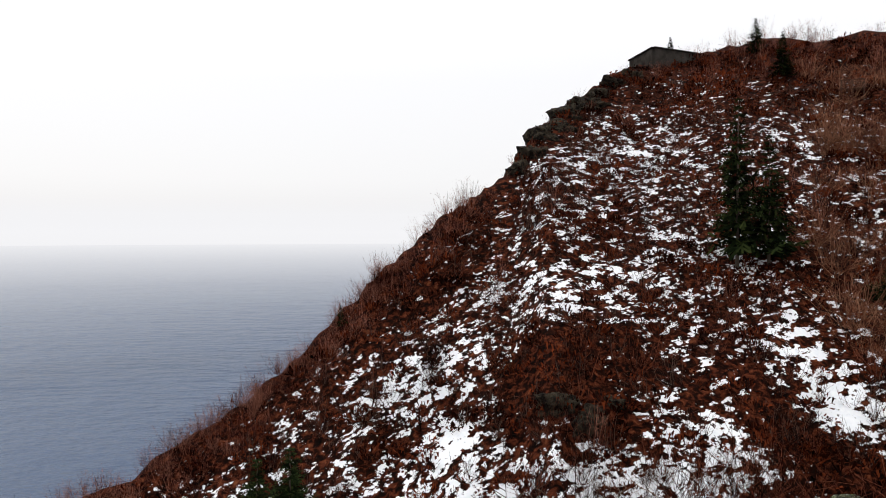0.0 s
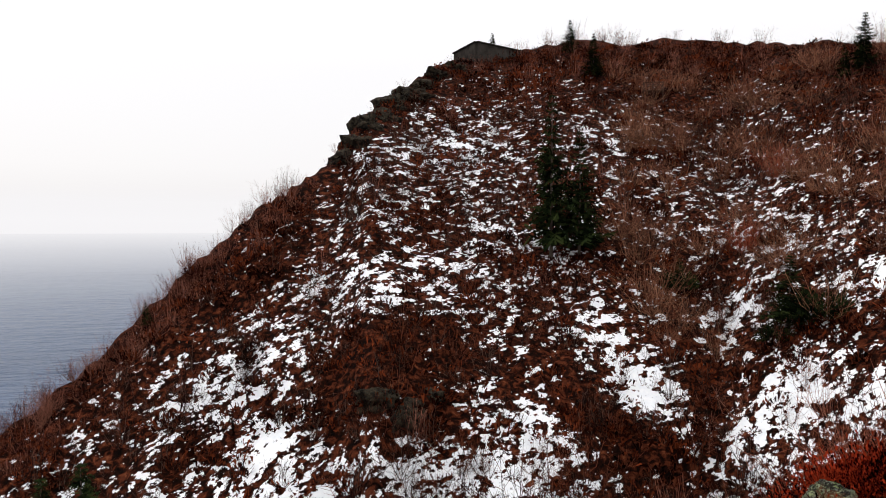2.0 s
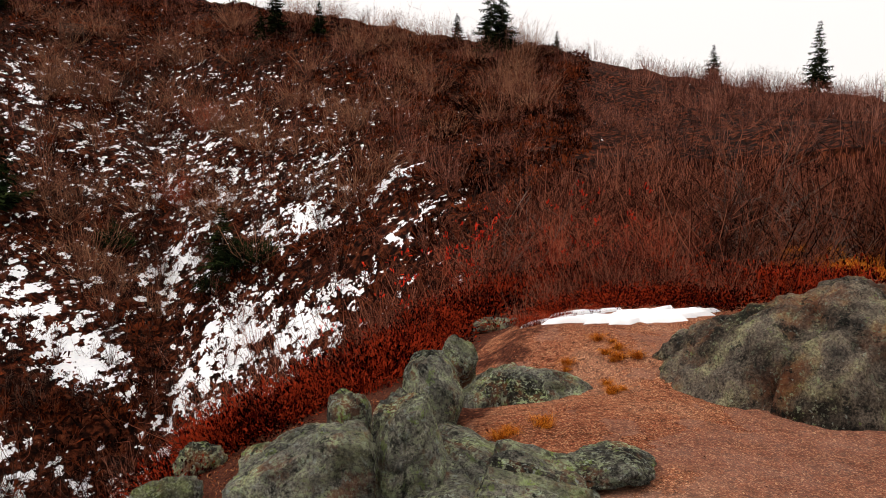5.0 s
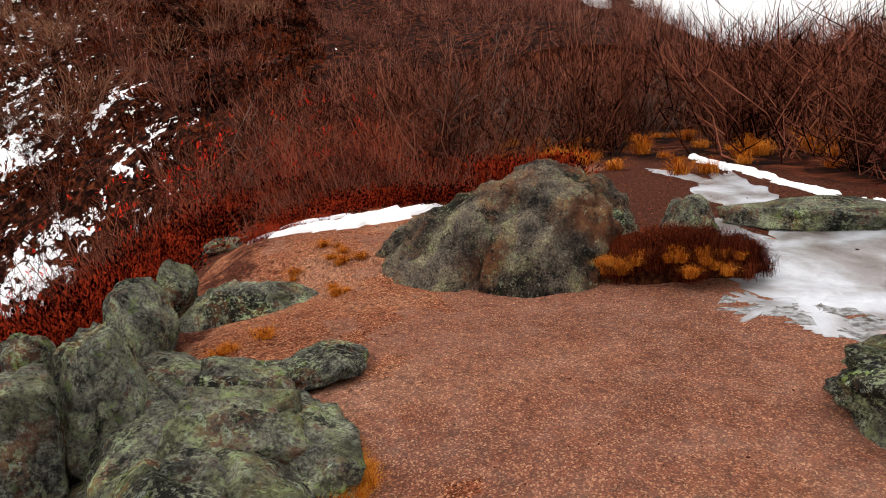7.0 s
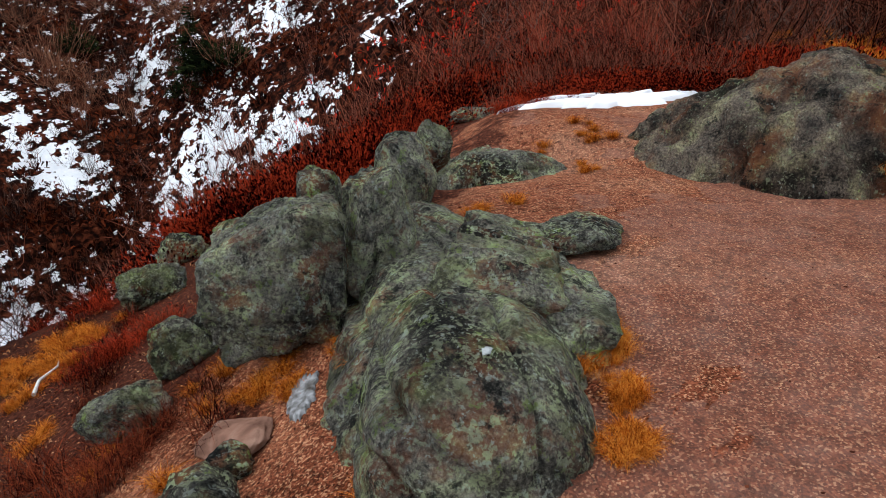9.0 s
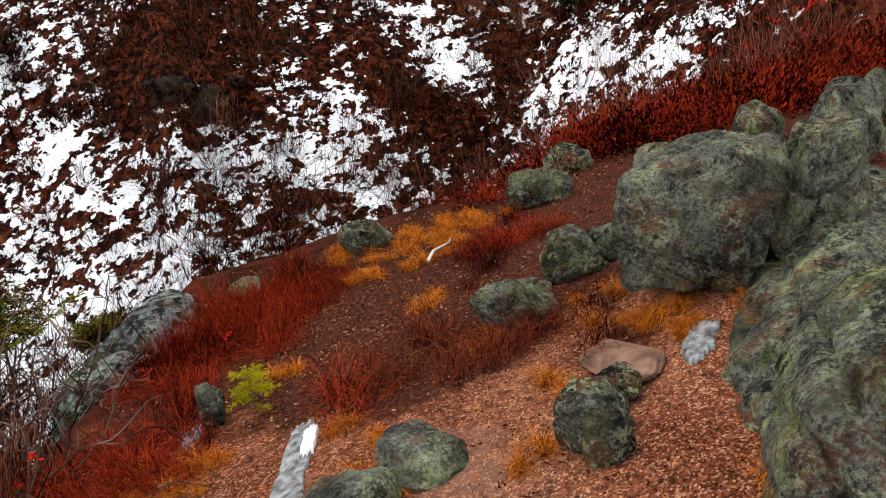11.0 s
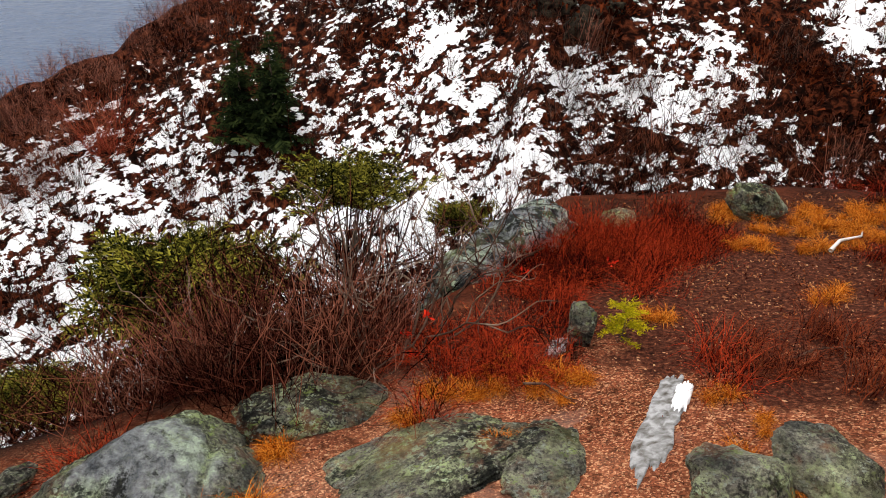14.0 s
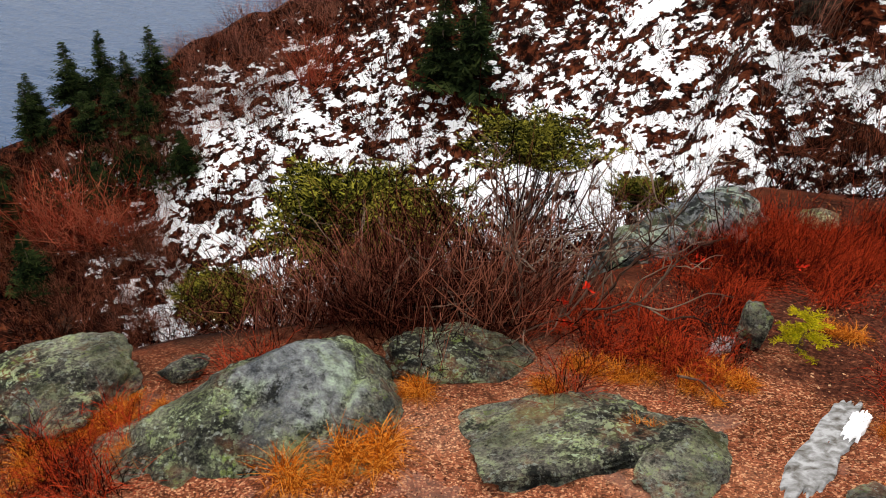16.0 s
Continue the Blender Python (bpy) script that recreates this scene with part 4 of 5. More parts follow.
def grass_tuft(r, blades, h, spread, width=0.004):
    out_v, out_f = [], []
    for i in range(blades):
        a, b = r.uniform(0, 2 * np.pi), r.uniform(0.2, 1.0) * spread
        ln = h * r.uniform(0.5, 1.1)
        base = np.array([r.normal(0, spread * 0.22), r.normal(0, spread * 0.22), -0.01])
        o = np.array([math.cos(a), math.sin(a), 0])
        side = np.array([-math.sin(a), math.cos(a), 0]) * width
        droop = r.uniform(0.1, 0.9)
        p = [base, base + o * b * 0.35 + [0, 0, ln * 0.6], base + o * b * 0.8 + [0, 0, ln * (0.95 - 0.25 * droop)], base + o * b * 1.3 + [0, 0, ln * (1.0 - 0.7 * droop)]]
        k = len(out_v)
        for q, w in zip(p, (1, 0.8, 0.55, 0.12)):
            out_v += [q - side * w, q + side * w]
        for j in range(3):
            out_f.append([k + 2 * j, k + 2 * j + 1, k + 2 * j + 3, k + 2 * j + 2])
    return np.array(out_v), np.array(out_f)


def spruce_arrays(r, whorls=22, droop=0.25, width=0.28, bushy=1.0):
    """The crown of a spruce 1 high: whorls of fronds with side sprigs. Also its trunk."""
    v, f = [], []
    for w in range(whorls):
        t = (w + 0.5) / whorls
        z = 0.08 + 0.9 * t
        ln = width * (1 - t) ** 0.8 * r.uniform(0.75, 1.15) + 0.012
        for b in range(int(r.integers(5, 9))):
            a = r.uniform(0, 2 * np.pi)
            lb = ln * r.uniform(0.55, 1.15)
            o = np.array([math.cos(a), math.sin(a), 0])
            s = np.array([-math.sin(a), math.cos(a), 0])
            steps = max(3, int(9 * lb / width * bushy))
            for k in range(steps):
                u = (k + 0.6) / steps
                c = o * lb * u + [0, 0, z + 0.03 - droop * lb * u + 0.3 * lb * u * u]
                size = 0.055 * (1.15 - 0.6 * u) * (0.5 + (1 - t))
                for side in (-1, 1, 0):
                    e = (o * 0.7 + s * side * 0.9 + [0, 0, r.normal(-0.15, 0.3)]) * size * r.uniform(0.7, 1.3)
                    n = np.cross(e, [r.normal(0, 0.4), r.normal(0, 0.4), 1.0])
                    n = n / (np.linalg.norm(n) + 1e-9) * size * 0.22
                    i = len(v)
                    v += [c - n * 0.6, c + n * 0.6, c + e + n * 0.8, c + e * 1.1 - n * 0.8]
                    f.append([i, i + 1, i + 2, i + 3])
    return (np.array(v), np.array(f)), tube([(0, 0, -0.04), (0.004, 0, 0.4), (0, 0, 0.97)], 0.018, 0.003, 6)


SPRUCES = []
for k in range(5):
    crown, trunk = spruce_arrays(np.random.default_rng(100 + k), 20 + k, 0.2 + 0.06 * k, 0.27 + 0.03 * (k % 3), 1.2)
    cm, tm = raw_mesh("crown", *crown), raw_mesh("trunk", *trunk)
    cm.materials.append(M_SPRUCE)
    tm.materials.append(M_BARK)
    SPRUCES.append((cm, tm))


def spruce(x, y, h, kind=0, wide=1.0, label="dark green spruce on the snowy heath slope"):
    ob = tagged(new("spruce_tree"), label, "tree", "spruces on the hill")
    ob.matrix_basis = Matrix.Translation((x, y, float(land(x, y)) - 0.1)) @ Matrix.Rotation(x * 3.7, 4, "Z") @ Matrix.Diagonal((h * wide, h * wide, h, 1))
    for name, mesh in zip(("crown", "trunk"), SPRUCES[kind % 5]):
        new(name, mesh).parent = ob
    return ob


HILL_SPRUCES = [(19.6, 48.6, 11.4, 0.66), (21.6, 48.4, 8.6, 0.8), (35.6, 83.7, 4.3, 1), (35.3, 76.3, 5.0, 1), (26.6, 86.0, 3.2, 1), (-7.1, 50.5, 1.6, 1.1), (-8.1, 39.4, 2.3, 1.2), (-10.5, 39.5, 1.7, 1.2), (27.2, 44.8, 2.2, 1.6), (29.6, 37.1, 4.1, 1.3), (53.1, 57.4, 5.6, 1.0), (54.9, 53.2, 3.4, 1.1), (63.2, 42.5, 2.8, 1.1), (61.4, 37.5, 7.6, 0.9), (63.0, 37.2, 6.8, 0.85), (71.8, 35.9, 2.6, 1), (52.0, 58.5, 3.4, 1), (88.1, 24.5, 4.4, 1), (90.3, 14.1, 7.8, 0.85), (91.2, 3.8, 8.4, 0.9), (-9.4, 36.7, 5.6, 1.1), (-7.7, 36.5, 6.0, 1.2)]
SPUR_SPRUCES = [(-25.1, 33.5, 5.4, 1.1), (-27.7, 32.6, 5.4, 1.1), (-28.9, 31.2, 5.2, 1.2), (-29.5, 28.5, 5.2, 1.1), (-31.5, 26.5, 5.4, 1.1), (-26.6, 33.0, 3.6, 1.2), (-21.7, 30.3, 3.4, 1.5), (-23.8, 30.0, 2.8, 1.6), (-28.5, 24.3, 5.0, 1.2), (-27.0, 29.8, 4.6, 1.3), (-24.8, 21.8, 5.4, 1.1), (-30.1, 25.3, 5.7, 1.1), (-25.0, 27.5, 3.6, 1.4), (-30.5, 29.8, 4.8, 1.1), (-24.5, 31.5, 4.2, 1.3), (-26.0, 31.0, 4.6, 1.2), (-29.5, 33.0, 4.0, 1.2)]
for i, (x, y, h, wide) in enumerate(HILL_SPRUCES + [(a, b, 0.72 * c, 1.05 * w) for a, b, c, w in SPUR_SPRUCES]):
    spruce(x, y, h, i, wide)


# hillside shrubs: bare bushes and low cushions
def scatter(n, az0, az1, d0, d1, r, power=0.5):
    az = np.radians(r.uniform(az0, az1, n))
    d = (d0 ** 2 + (d1 ** 2 - d0 ** 2) * r.uniform(0, 1, n)) ** 0.5 if power == 0.5 else d0 + (d1 - d0) * r.uniform(0, 1, n) ** power
    return CX + d * np.sin(az), CY + d * np.cos(az)


def beyond_edge(x, y, gap):
    d, az = polar(x, y)
    return d > np.interp(az, EDGE_AZ, EDGE_D) + gap


def before_crest(x, y, gap):
    d, az = polar(x, y)
    return d < np.interp(az, AZ, CREST_D) + gap


def places(x, y, r, s0, s1, tall=(0.8, 1.2), sink=0.03):
    z = land(x, y) - sink
    s = r.uniform(s0, s1, len(x))
    return list(zip(x, y, z, r.uniform(0, 6.28, len(x)), s, s * r.uniform(*tall, len(x))))


r1 = np.random.default_rng(11)
BUSH_FAR = [bare_bush(np.random.default_rng(200 + i), 17, 0.7, 1.0, 5, 0.0062, 2, 0.2) for i in range(5)]
BUSH_THIN = [bare_bush(np.random.default_rng(220 + i), 9, 0.7, 1.0, 5, 0.011, 3) for i in range(4)]
CUSHION = [leaf_clump(np.random.default_rng(240 + i), 32, 0.5, 0.36, 0.17) for i in range(5)]

x, y = scatter(20000, -62, 66, 14, 100, r1)
keep = beyond_edge(x, y, 3) & before_crest(x, y, -1.2) & (snowiness(x, y) + 0.6 * fbm(x, y, 1.6, 3, 77) < r1.uniform(0.2, 0.6, len(x)))
keep &= (polar(x, y)[0] > 32) | (r1.uniform(0, 1, len(x)) < 0.4)
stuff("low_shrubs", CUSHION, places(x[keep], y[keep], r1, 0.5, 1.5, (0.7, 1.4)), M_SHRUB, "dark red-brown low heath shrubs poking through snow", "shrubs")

x, y = scatter(3600, -55, 48, 14, 80, r1)
keep = beyond_edge(x, y, 4) & before_crest(x, y, -4) & (fbm(x, y, 7, 3, 88) > r1.uniform(-0.5, 0.2, len(x)))
sprays = places(x[keep], y[keep], r1, 0.7, 2.1)
stuff("bare_bushes", BUSH_THIN, sprays[::3], M_TWIG_DARK, "thin leafless dark bushes standing in the snow", "bushes")
stuff("bare_bushes", BUSH_THIN, [q for i, q in enumerate(sprays) if i % 3], M_TWIG_GREY, "thin leafless grey bushes on the snowy slope", "bushes")

x, y = scatter(640, -54, -30, 25, 41, r1)
keep = (polar(x, y)[1] < -39) | (before_crest(x, y, -1.5) & ~before_crest(x, y, -7))
stuff("brush", BUSH_FAR, places(x[keep], y[keep], r1, 0.9, 1.9), M_TWIG, "reddish-brown leafless brush on the spur above the sea", "bushes")
x, y = scatter(1300, -47, 2, 30, 60, r1)
keep = before_crest(x, y, 0.3) & ~before_crest(x, y, -4.5)
stuff("crest_brush", BUSH_FAR, places(x[keep], y[keep], r1, 1.0, 2.0), M_BRUSH, "brown leafless brush along the crest above the sea", "bushes")
x, y = scatter(900, -38, -6, 34, 54, np.random.default_rng(92))
keep = before_crest(x, y, 0.4) & ~before_crest(x, y, -2.2)
stuff("rim_brush", BUSH_FAR, places(x[keep], y[keep], np.random.default_rng(93), 0.9, 1.7), M_BRUSH, "brown leafless brush on the rim above the sea", "bushes")
FINE = [bare_bush(np.random.default_rng(230 + i), 11, 0.75, 1.0, 7, 0.0085, 3, 0.24) for i in range(5)]
x, y = scatter(560, -46, 26, 12, 36, r1)
keep = beyond_edge(x, y, 4) & (fbm(x, y, 6, 3, 89) > r1.uniform(-0.5, 0.3, len(x)))
stuff("gully_bushes", FINE, places(x[keep], y[keep], r1, 0.9, 2.0), M_TWIG_DARK, "dark finely branched leafless bushes in the snowy gully", "bushes")

# brown brush: towards the crest, along the ridge and up to the skyline
x, y = scatter(2900, -62, 112, 24, 102, r1)
d, az = polar(x, y)
dc = np.interp(az, AZ, CREST_D)
want = np.interp(dc - d, [-3, 0, 4, 9, 18, 30], [0, 1, 1, 0.55, 0.2, 0.08]) * np.where((az < 2) & (dc - d > 4), 0.08, 1) + np.interp(az, [22, 32, 48, 60], [0, 0.12, 0.35, 1.0]) + np.interp(az, [-60, -46, -40], [0.4, 0.25, 0])
keep = (r1.uniform(0, 1, len(x)) < want) & (d < dc + 1)
d, az = polar(x[keep], y[keep])
low = np.where((az < 15) & (np.interp(az, AZ, CREST_D) - d < 8), 0.45, 1.0)
stuff("brush", BUSH_FAR, [(a, e, c, k, s1 * q, s2 * q) for (a, e, c, k, s1, s2), q in zip(places(x[keep], y[keep], r1, 1.2, 2.6), low)], M_BRUSH, "dense reddish-brown leafless brush along the hill crest", "bushes")

DOME = [bare_bush(np.random.default_rng(260 + i), 44, 0.75, 1.0, 6, 0.0042, 2, 0.16) for i in range(3)]
x, y = scatter(115, 26, 62, 44, 84, r1)
keep = before_crest(x, y, 0)
stuff("domed_bushes", DOME, places(x[keep], y[keep], r1, 2.8, 4.6, (0.6, 0.85)), M_TAN, "rounded tan leafless bushes on the upper slope", "bushes")

# alder thicket behind the gravel path
THICKET_AZ = [40, 45, 55, 63, 70, 78, 84, 89, 91.5, 95, 97, 101, 106, 116]
THICKET_D = [7.4, 7.4, 8.8, 10.0, 9.8, 9.4, 9.6, 10, 13, 13, 10.5, 9.2, 8.1, 7.6]
ALDER = [bare_bush(np.random.default_rng(300 + i), 11, 0.72, 1.0, 7, 0.0062, 5, 0.36) for i in range(6)]
x, y = scatter(1350, 41, 118, 7, 36, r1, 1.0)
d, az = polar(x, y)
keep = d > np.interp(az, THICKET_AZ, THICKET_D) + 0.1
x, y = x[keep], y[keep]
d, az = polar(x, y)
size = np.interp(az, [42, 55, 70, 85, 95, 120], [0.5, 0.58, 0.66, 0.72, 0.8, 0.8])
pl = [(a, b, c, e, s * k, t * k) for (a, b, c, e, s, t), k in zip(places(x, y, r1, 1.1, 2.7, (0.85, 1.15)), size)]
grey = r1.uniform(0, 1, len(pl)) < 0.06
ALDER_FAR = [bare_bush(np.random.default_rng(310 + i), 10, 0.55, 1.0, 6, 0.0085, 2, 0.24) for i in range(5)]
close = d < 16
stuff("alder_thicket", ALDER_FAR, [q for q, g in zip(pl, close) if not g], M_TWIG, "far leafless red-brown alder thicket on the rise", "bushes")
pl, grey = [q for q, g in zip(pl, close) if g], grey[close]
for tone, mat in enumerate((M_TWIG, M_TWIG_DARK, M_TWIG_DARK)):
    stuff("alder_thicket", ALDER, [q for i, (q, g) in enumerate(zip(pl, grey)) if not g and i % 3 == tone], mat, "dense leafless red-brown alder thicket bordering the path", "bushes")
stuff("alder_thicket", ALDER, [q for q, g in zip(pl, grey) if g], M_TWIG_PALE, "pale grey leafless stems among the alder thicket", "bushes")
x, y = scatter(150, 33, 56, 6.6, 13, r1)
d, az = polar(x, y)
keep = d > np.interp(az, [33, 40, 46, 56], [6.6, 7.0, 8.0, 9.2])
stuff("slope_bushes", ALDER, places(x[keep], y[keep], r1, 0.7, 1.25, (0.8, 1.1)), M_TWIG, "leafless red-brown bushes on the bank below the hedge", "bushes")
x, y = scatter(800, 44, 72, 7.6, 12, r1)
d, az = polar(x, y)
keep = (d > np.interp(az, THICKET_AZ, THICKET_D) - 0.3) & (fbm(x, y, 0.7, 2, 55) > 0.1)
x, y = x[keep], y[keep]
LEAVES = [leaf_clump(np.random.default_rng(330 + i), 5, 0.06, 0.08, 0.035, 0.1) for i in range(4)]
M_REDLEAF = hexmat("bright_red_leaves", [(0.4, 0.012, 0.008), (0.65, 0.04, 0.016)], 8, 0.5, 0, island=0.6)
stuff("red_leaves", LEAVES, [(a, e, c + h, k, 1, 1) for a, e, c, h, k in zip(x, y, land(x, y), r1.uniform(0.15, 1.1, len(x)), r1.uniform(0, 6, len(x)))], M_REDLEAF, "last bright red leaves clinging to thicket twigs", "leaves")


# ---- heath and grass on the ledge ----
HEATH = [grass_tuft(np.random.default_rng(400 + i), 140, 0.24, 0.27, 0.0017) for i in range(4)]
HEATH_TWIG = [bare_bush(np.random.default_rng(420 + i), 16, 0.65, 1.0, 3, 0.0055, 3, 0.3) for i in range(3)]
TUFT = [grass_tuft(np.random.default_rng(440 + i), 230, 0.13, 0.115, 0.0012) for i in range(5)]


def along(points, n, width, r):
    p = np.array(points)
    seg = np.linalg.norm(np.diff(p, axis=0), axis=1)
    at = np.concatenate([[0], np.cumsum(seg)])
    t = r.uniform(0, at[-1], n)
    return np.interp(t, at, p[:, 0]) + r.normal(0, width, n), np.interp(t, at, p[:, 1]) + r.normal(0, width, n)


x, y = along([(-0.1, 3.6), (0.2, 3.7), (0.5, 3.8), (0.8, 3.9)], 95, 0.15, r1)
stuff("brink_twigs", HEATH_TWIG, places(x, y, r1, 0.3, 0.6, (0.8, 1.2), 0.02), M_TWIG, "red-brown twigs along the brink behind the boulders", "shrubs")
x, y = along([(6.45, 3.85), (6.9, 3.75), (7.4, 3.7), (7.8, 3.5)], 26, 0.09, r1)
stuff("red_sprigs", HEATH, places(x, y, r1, 0.3, 0.6, (0.6, 1.0), 0.01), M_RED, "red heath sprigs breaking through the snow strip", "heath")
HEDGE = [(4.4, 5.5), (5.07, 5.45), (5.6, 5.25), (6.5, 5.15), (7.5, 5.45), (8.3, 5.6), (9.0, 5.2), (9.5, 4.3), (9.6, 3.6), (9.4, 2.9), (9.8, 2.0)]
x, y = along(HEDGE, 340, 0.2, r1)
HEDGE_MAT = [leaf_clump(np.random.default_rng(460 + i), 270, 0.3, 0.28, 0.027, 0.2) for i in range(4)]
stuff("red_heath", HEDGE_MAT, places(x, y, r1, 0.7, 1.25, (0.7, 1.2), 0.03), M_RED, "deep red leafy heath hedge between gravel and thicket", "heath")
stuff("red_heath", HEATH, places(x[::3], y[::3], r1, 0.8, 1.3, (0.8, 1.3), 0.0), M_RED, "deep red heath hedge between gravel and thicket", "heath")
x, y = along([(a, b + 0.35) for a, b in HEDGE], 260, 0.25, r1)
stuff("hedge_twigs", HEATH_TWIG, places(x, y, r1, 0.25, 0.55), M_TWIG, "upright brown twigs above the heath hedge", "shrubs")
r9 = np.random.default_rng(91)
x, y = along([(7.55, 4.15), (8.05, 3.8), (8.4, 3.3), (8.45, 2.6)], 110, 0.22, r9)
stuff("heath_verge", HEDGE_MAT, places(x, y, r9, 0.45, 0.9, (0.5, 1.0), 0.0), M_RED, "low red heath behind the strip of snow", "heath")
x, y = along([(7.8, 4.3), (8.4, 3.9), (8.8, 3.3), (8.8, 2.6)], 70, 0.22, r9)
stuff("verge_twigs", HEATH_TWIG, places(x, y, r9, 0.3, 0.6), M_TWIG, "upright brown twigs behind the strip of snow", "shrubs")
REDS = [(1.75, 4.76), (1.93, 4.66), (2.08, 4.81), (2.15, 4.52), (2.34, 4.75), (2.48, 4.86), (1.92, 4.99), (2.03, 4.32), (2.54, 4.72), (1.72, 5.04), (2.71, 3.16), (2.58, 3.4), (2.24, 3.33), (2.4, 3.45), (2.7, 3.35),
        (3.07, 3.03), (2.87, 2.97), (1.72, 4.58), (1.99, 4.7), (2.23, 4.71), (2.14, 4.94), (2.41, 5.11), (1.53, 4), (1.29, 3.74), (1.2, 3.58), (1.36, 3.6), (1.45, 3.52), (-0.4, 2.44), (-0.33, 2.56), (-0.06, 2.96),
        (2.67, 3.65), (3.34, 4.22), (3.51, 4.24), (3.76, 5.16), (3.56, 4.19), (3.16, 3.96), (1.6, 4.3), (1.75, 4.3), (4.15, 5.16), (4.6, 5.8), (4, 5.6)]
p = np.repeat(np.array(REDS), 5, axis=0) + r1.normal(0, 0.11, (len(REDS) * 5, 2))
mats = places(p[:, 0], p[:, 1], r1, 0.4, 0.8, (0.5, 1.0), 0.01)
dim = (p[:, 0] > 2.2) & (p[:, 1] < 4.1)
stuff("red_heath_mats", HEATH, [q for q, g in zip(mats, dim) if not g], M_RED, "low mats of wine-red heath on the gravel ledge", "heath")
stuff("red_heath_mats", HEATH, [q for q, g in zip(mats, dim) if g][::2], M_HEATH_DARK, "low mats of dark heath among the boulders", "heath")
p = np.repeat(np.array(REDS[:10] + REDS[17:24]), 4, axis=0) + r1.normal(0, 0.1, (17 * 4, 2))
stuff("red_sprigs", HEATH_TWIG, places(p[:, 0], p[:, 1], r1, 0.18, 0.32), M_RED, "thin red sprigs standing in the heath", "heath")

STRAW_NEAR = [(3.1, 2.72), (3.05, 2.85), (3.0, 2.95), (3.28, 2.6), (3.0, 2.8), (3.12, 2.66), (-0.42, 2.66), (-0.36, 2.74), (-0.5, 2.5), (-0.3, 2.6), (4.5, 2.72), (4.72, 2.7), (4.12, -0.5), (4.6, -0.05), (4.7, -0.2), (-0.28, 2.77), (-0.26, 2.67), (0.5, 2.72), (0.42, 2.62), (0.58, 2.79), (0.38, 2.7), (0.58, 3.13), (0.98, 3.26), (1.18, 3.45), (1.52, 3.42), (1.34, 3.51), (2.1, 3.93), (1.4, 3.08), (2.04, 3.2), (2.32, 2.5), (2, 2.82), (2.67, 2.75)]
STRAW_FAR = [(1.65, 3.47), (1.2, 3.41), (1.34, 3.57), (3.21, 2.84), (2.79, 3.91), (2.79, 5.26), (3.04, 4.84), (3.35, 4.96), (3.54, 4.75), (2.84, 4.79), (3.19, 4.94), (2.83, 5.04), (3.36, 4.75), (3.11, 3.08), (3.12, 2.43), (3.05, 1.53), (3.41, 1.72), (2.71, 1.97), (2.65, 3.29), (3.11, 4.64), (3.37, 4.86), (3.53, 4.83), (5.13, 3.08), (5.64, 2.71), (6.17, 3.01), (6.0, 2.74), (6.1, 2.9), (5.5, 2.64), (3.24, 5.09), (5.9, 3.05), (4.88, -0.1), (-0.43, 2.38), (2.0, 3.02)]
STRAW = STRAW_NEAR + STRAW_FAR
for k, (a, b) in enumerate(STRAW):
    thick = b > 4.6
    for q in range(5 if thick else 2 if k % 3 else 3):
        me_key = (k + q) % 5
        if k == 0 and q == 0:
            TUFT_MESH = [raw_mesh("grass_tuft", *t) for t in TUFT]
            for t in TUFT_MESH:
                t.materials.append(M_STRAW)
        ob = new("grass_tuft", TUFT_MESH[me_key])
        xx, yy = a + r1.normal(0, 0.1 if thick else 0.05), b + r1.normal(0, 0.1 if thick else 0.05)
        s = r1.uniform(0.34, 0.68) * (1.1 if thick else 1.5 if 0.3 < a < 0.7 and b < 2.85 else 1)
        ob.matrix_basis = Matrix.Translation((xx, yy, float(land(xx, yy)))) @ Matrix.Rotation(r1.uniform(0, 6.28), 4, "Z") @ Matrix.Diagonal((s * 1.15, s * 1.15, s * 0.68, 1))
        tagged(ob, "dry orange grass tuft on red gravel", "grass", "grass tufts on the ledge")
x, y = along([(3.72, 1.84), (3.55, 1.72), (3.41, 1.63), (3.25, 1.55), (3.11, 1.48), (2.99, 1.45)], 46, 0.022, r1)
stuff("crevice_grass", TUFT, places(x, y, r1, 0.22, 0.5, (0.6, 1.0), 0.0), M_STRAW, "dry orange grass in the crevice along the ridge", "grass")
x, y = along([(2.84, 1.98), (2.72, 1.9), (2.62, 1.78)], 14, 0.03, r1)
stuff("crevice_grass", TUFT, places(x, y, r1, 0.25, 0.5, (0.6, 1.0), 0.0), M_STRAW, "dry orange grass at the foot of the ridge", "grass")
p = np.stack(scatter(60, 80, 104, 8.5, 13, r1), -1)
stuff("path_side_grass", TUFT, places(p[:, 0], p[:, 1], r1, 1.0, 2.0), M_STRAW, "dry orange grass along the icy path", "grass")
mound = blob("grass_mound", (5.95, 0.72, -1.12), (1.0, 0.64, 0.62), -91, 80, None, hexmat("peat", [(0.012, 0.005, 0.004), (0.04, 0.012, 0.007), (0.1, 0.034, 0.012)], 30, 0.95, 0.8), sub=4, rough=0.2)
tagged(mound, "dark peaty mound grown with heath at the foot of the rock", "mound")
p = r1.uniform(-0.9, 0.9, (420, 2))
p = p[np.hypot(p[:, 0], p[:, 1]) < 0.9][:150]
z = -1.13 + 0.32 * np.sqrt(1 - p[:, 0] ** 2 - p[:, 1] ** 2)
p = p * [0.33, 0.55] + [5.9, 0.7]
rim = [i for i in range(len(p)) if p[i, 0] < 5.8][::2][:22]
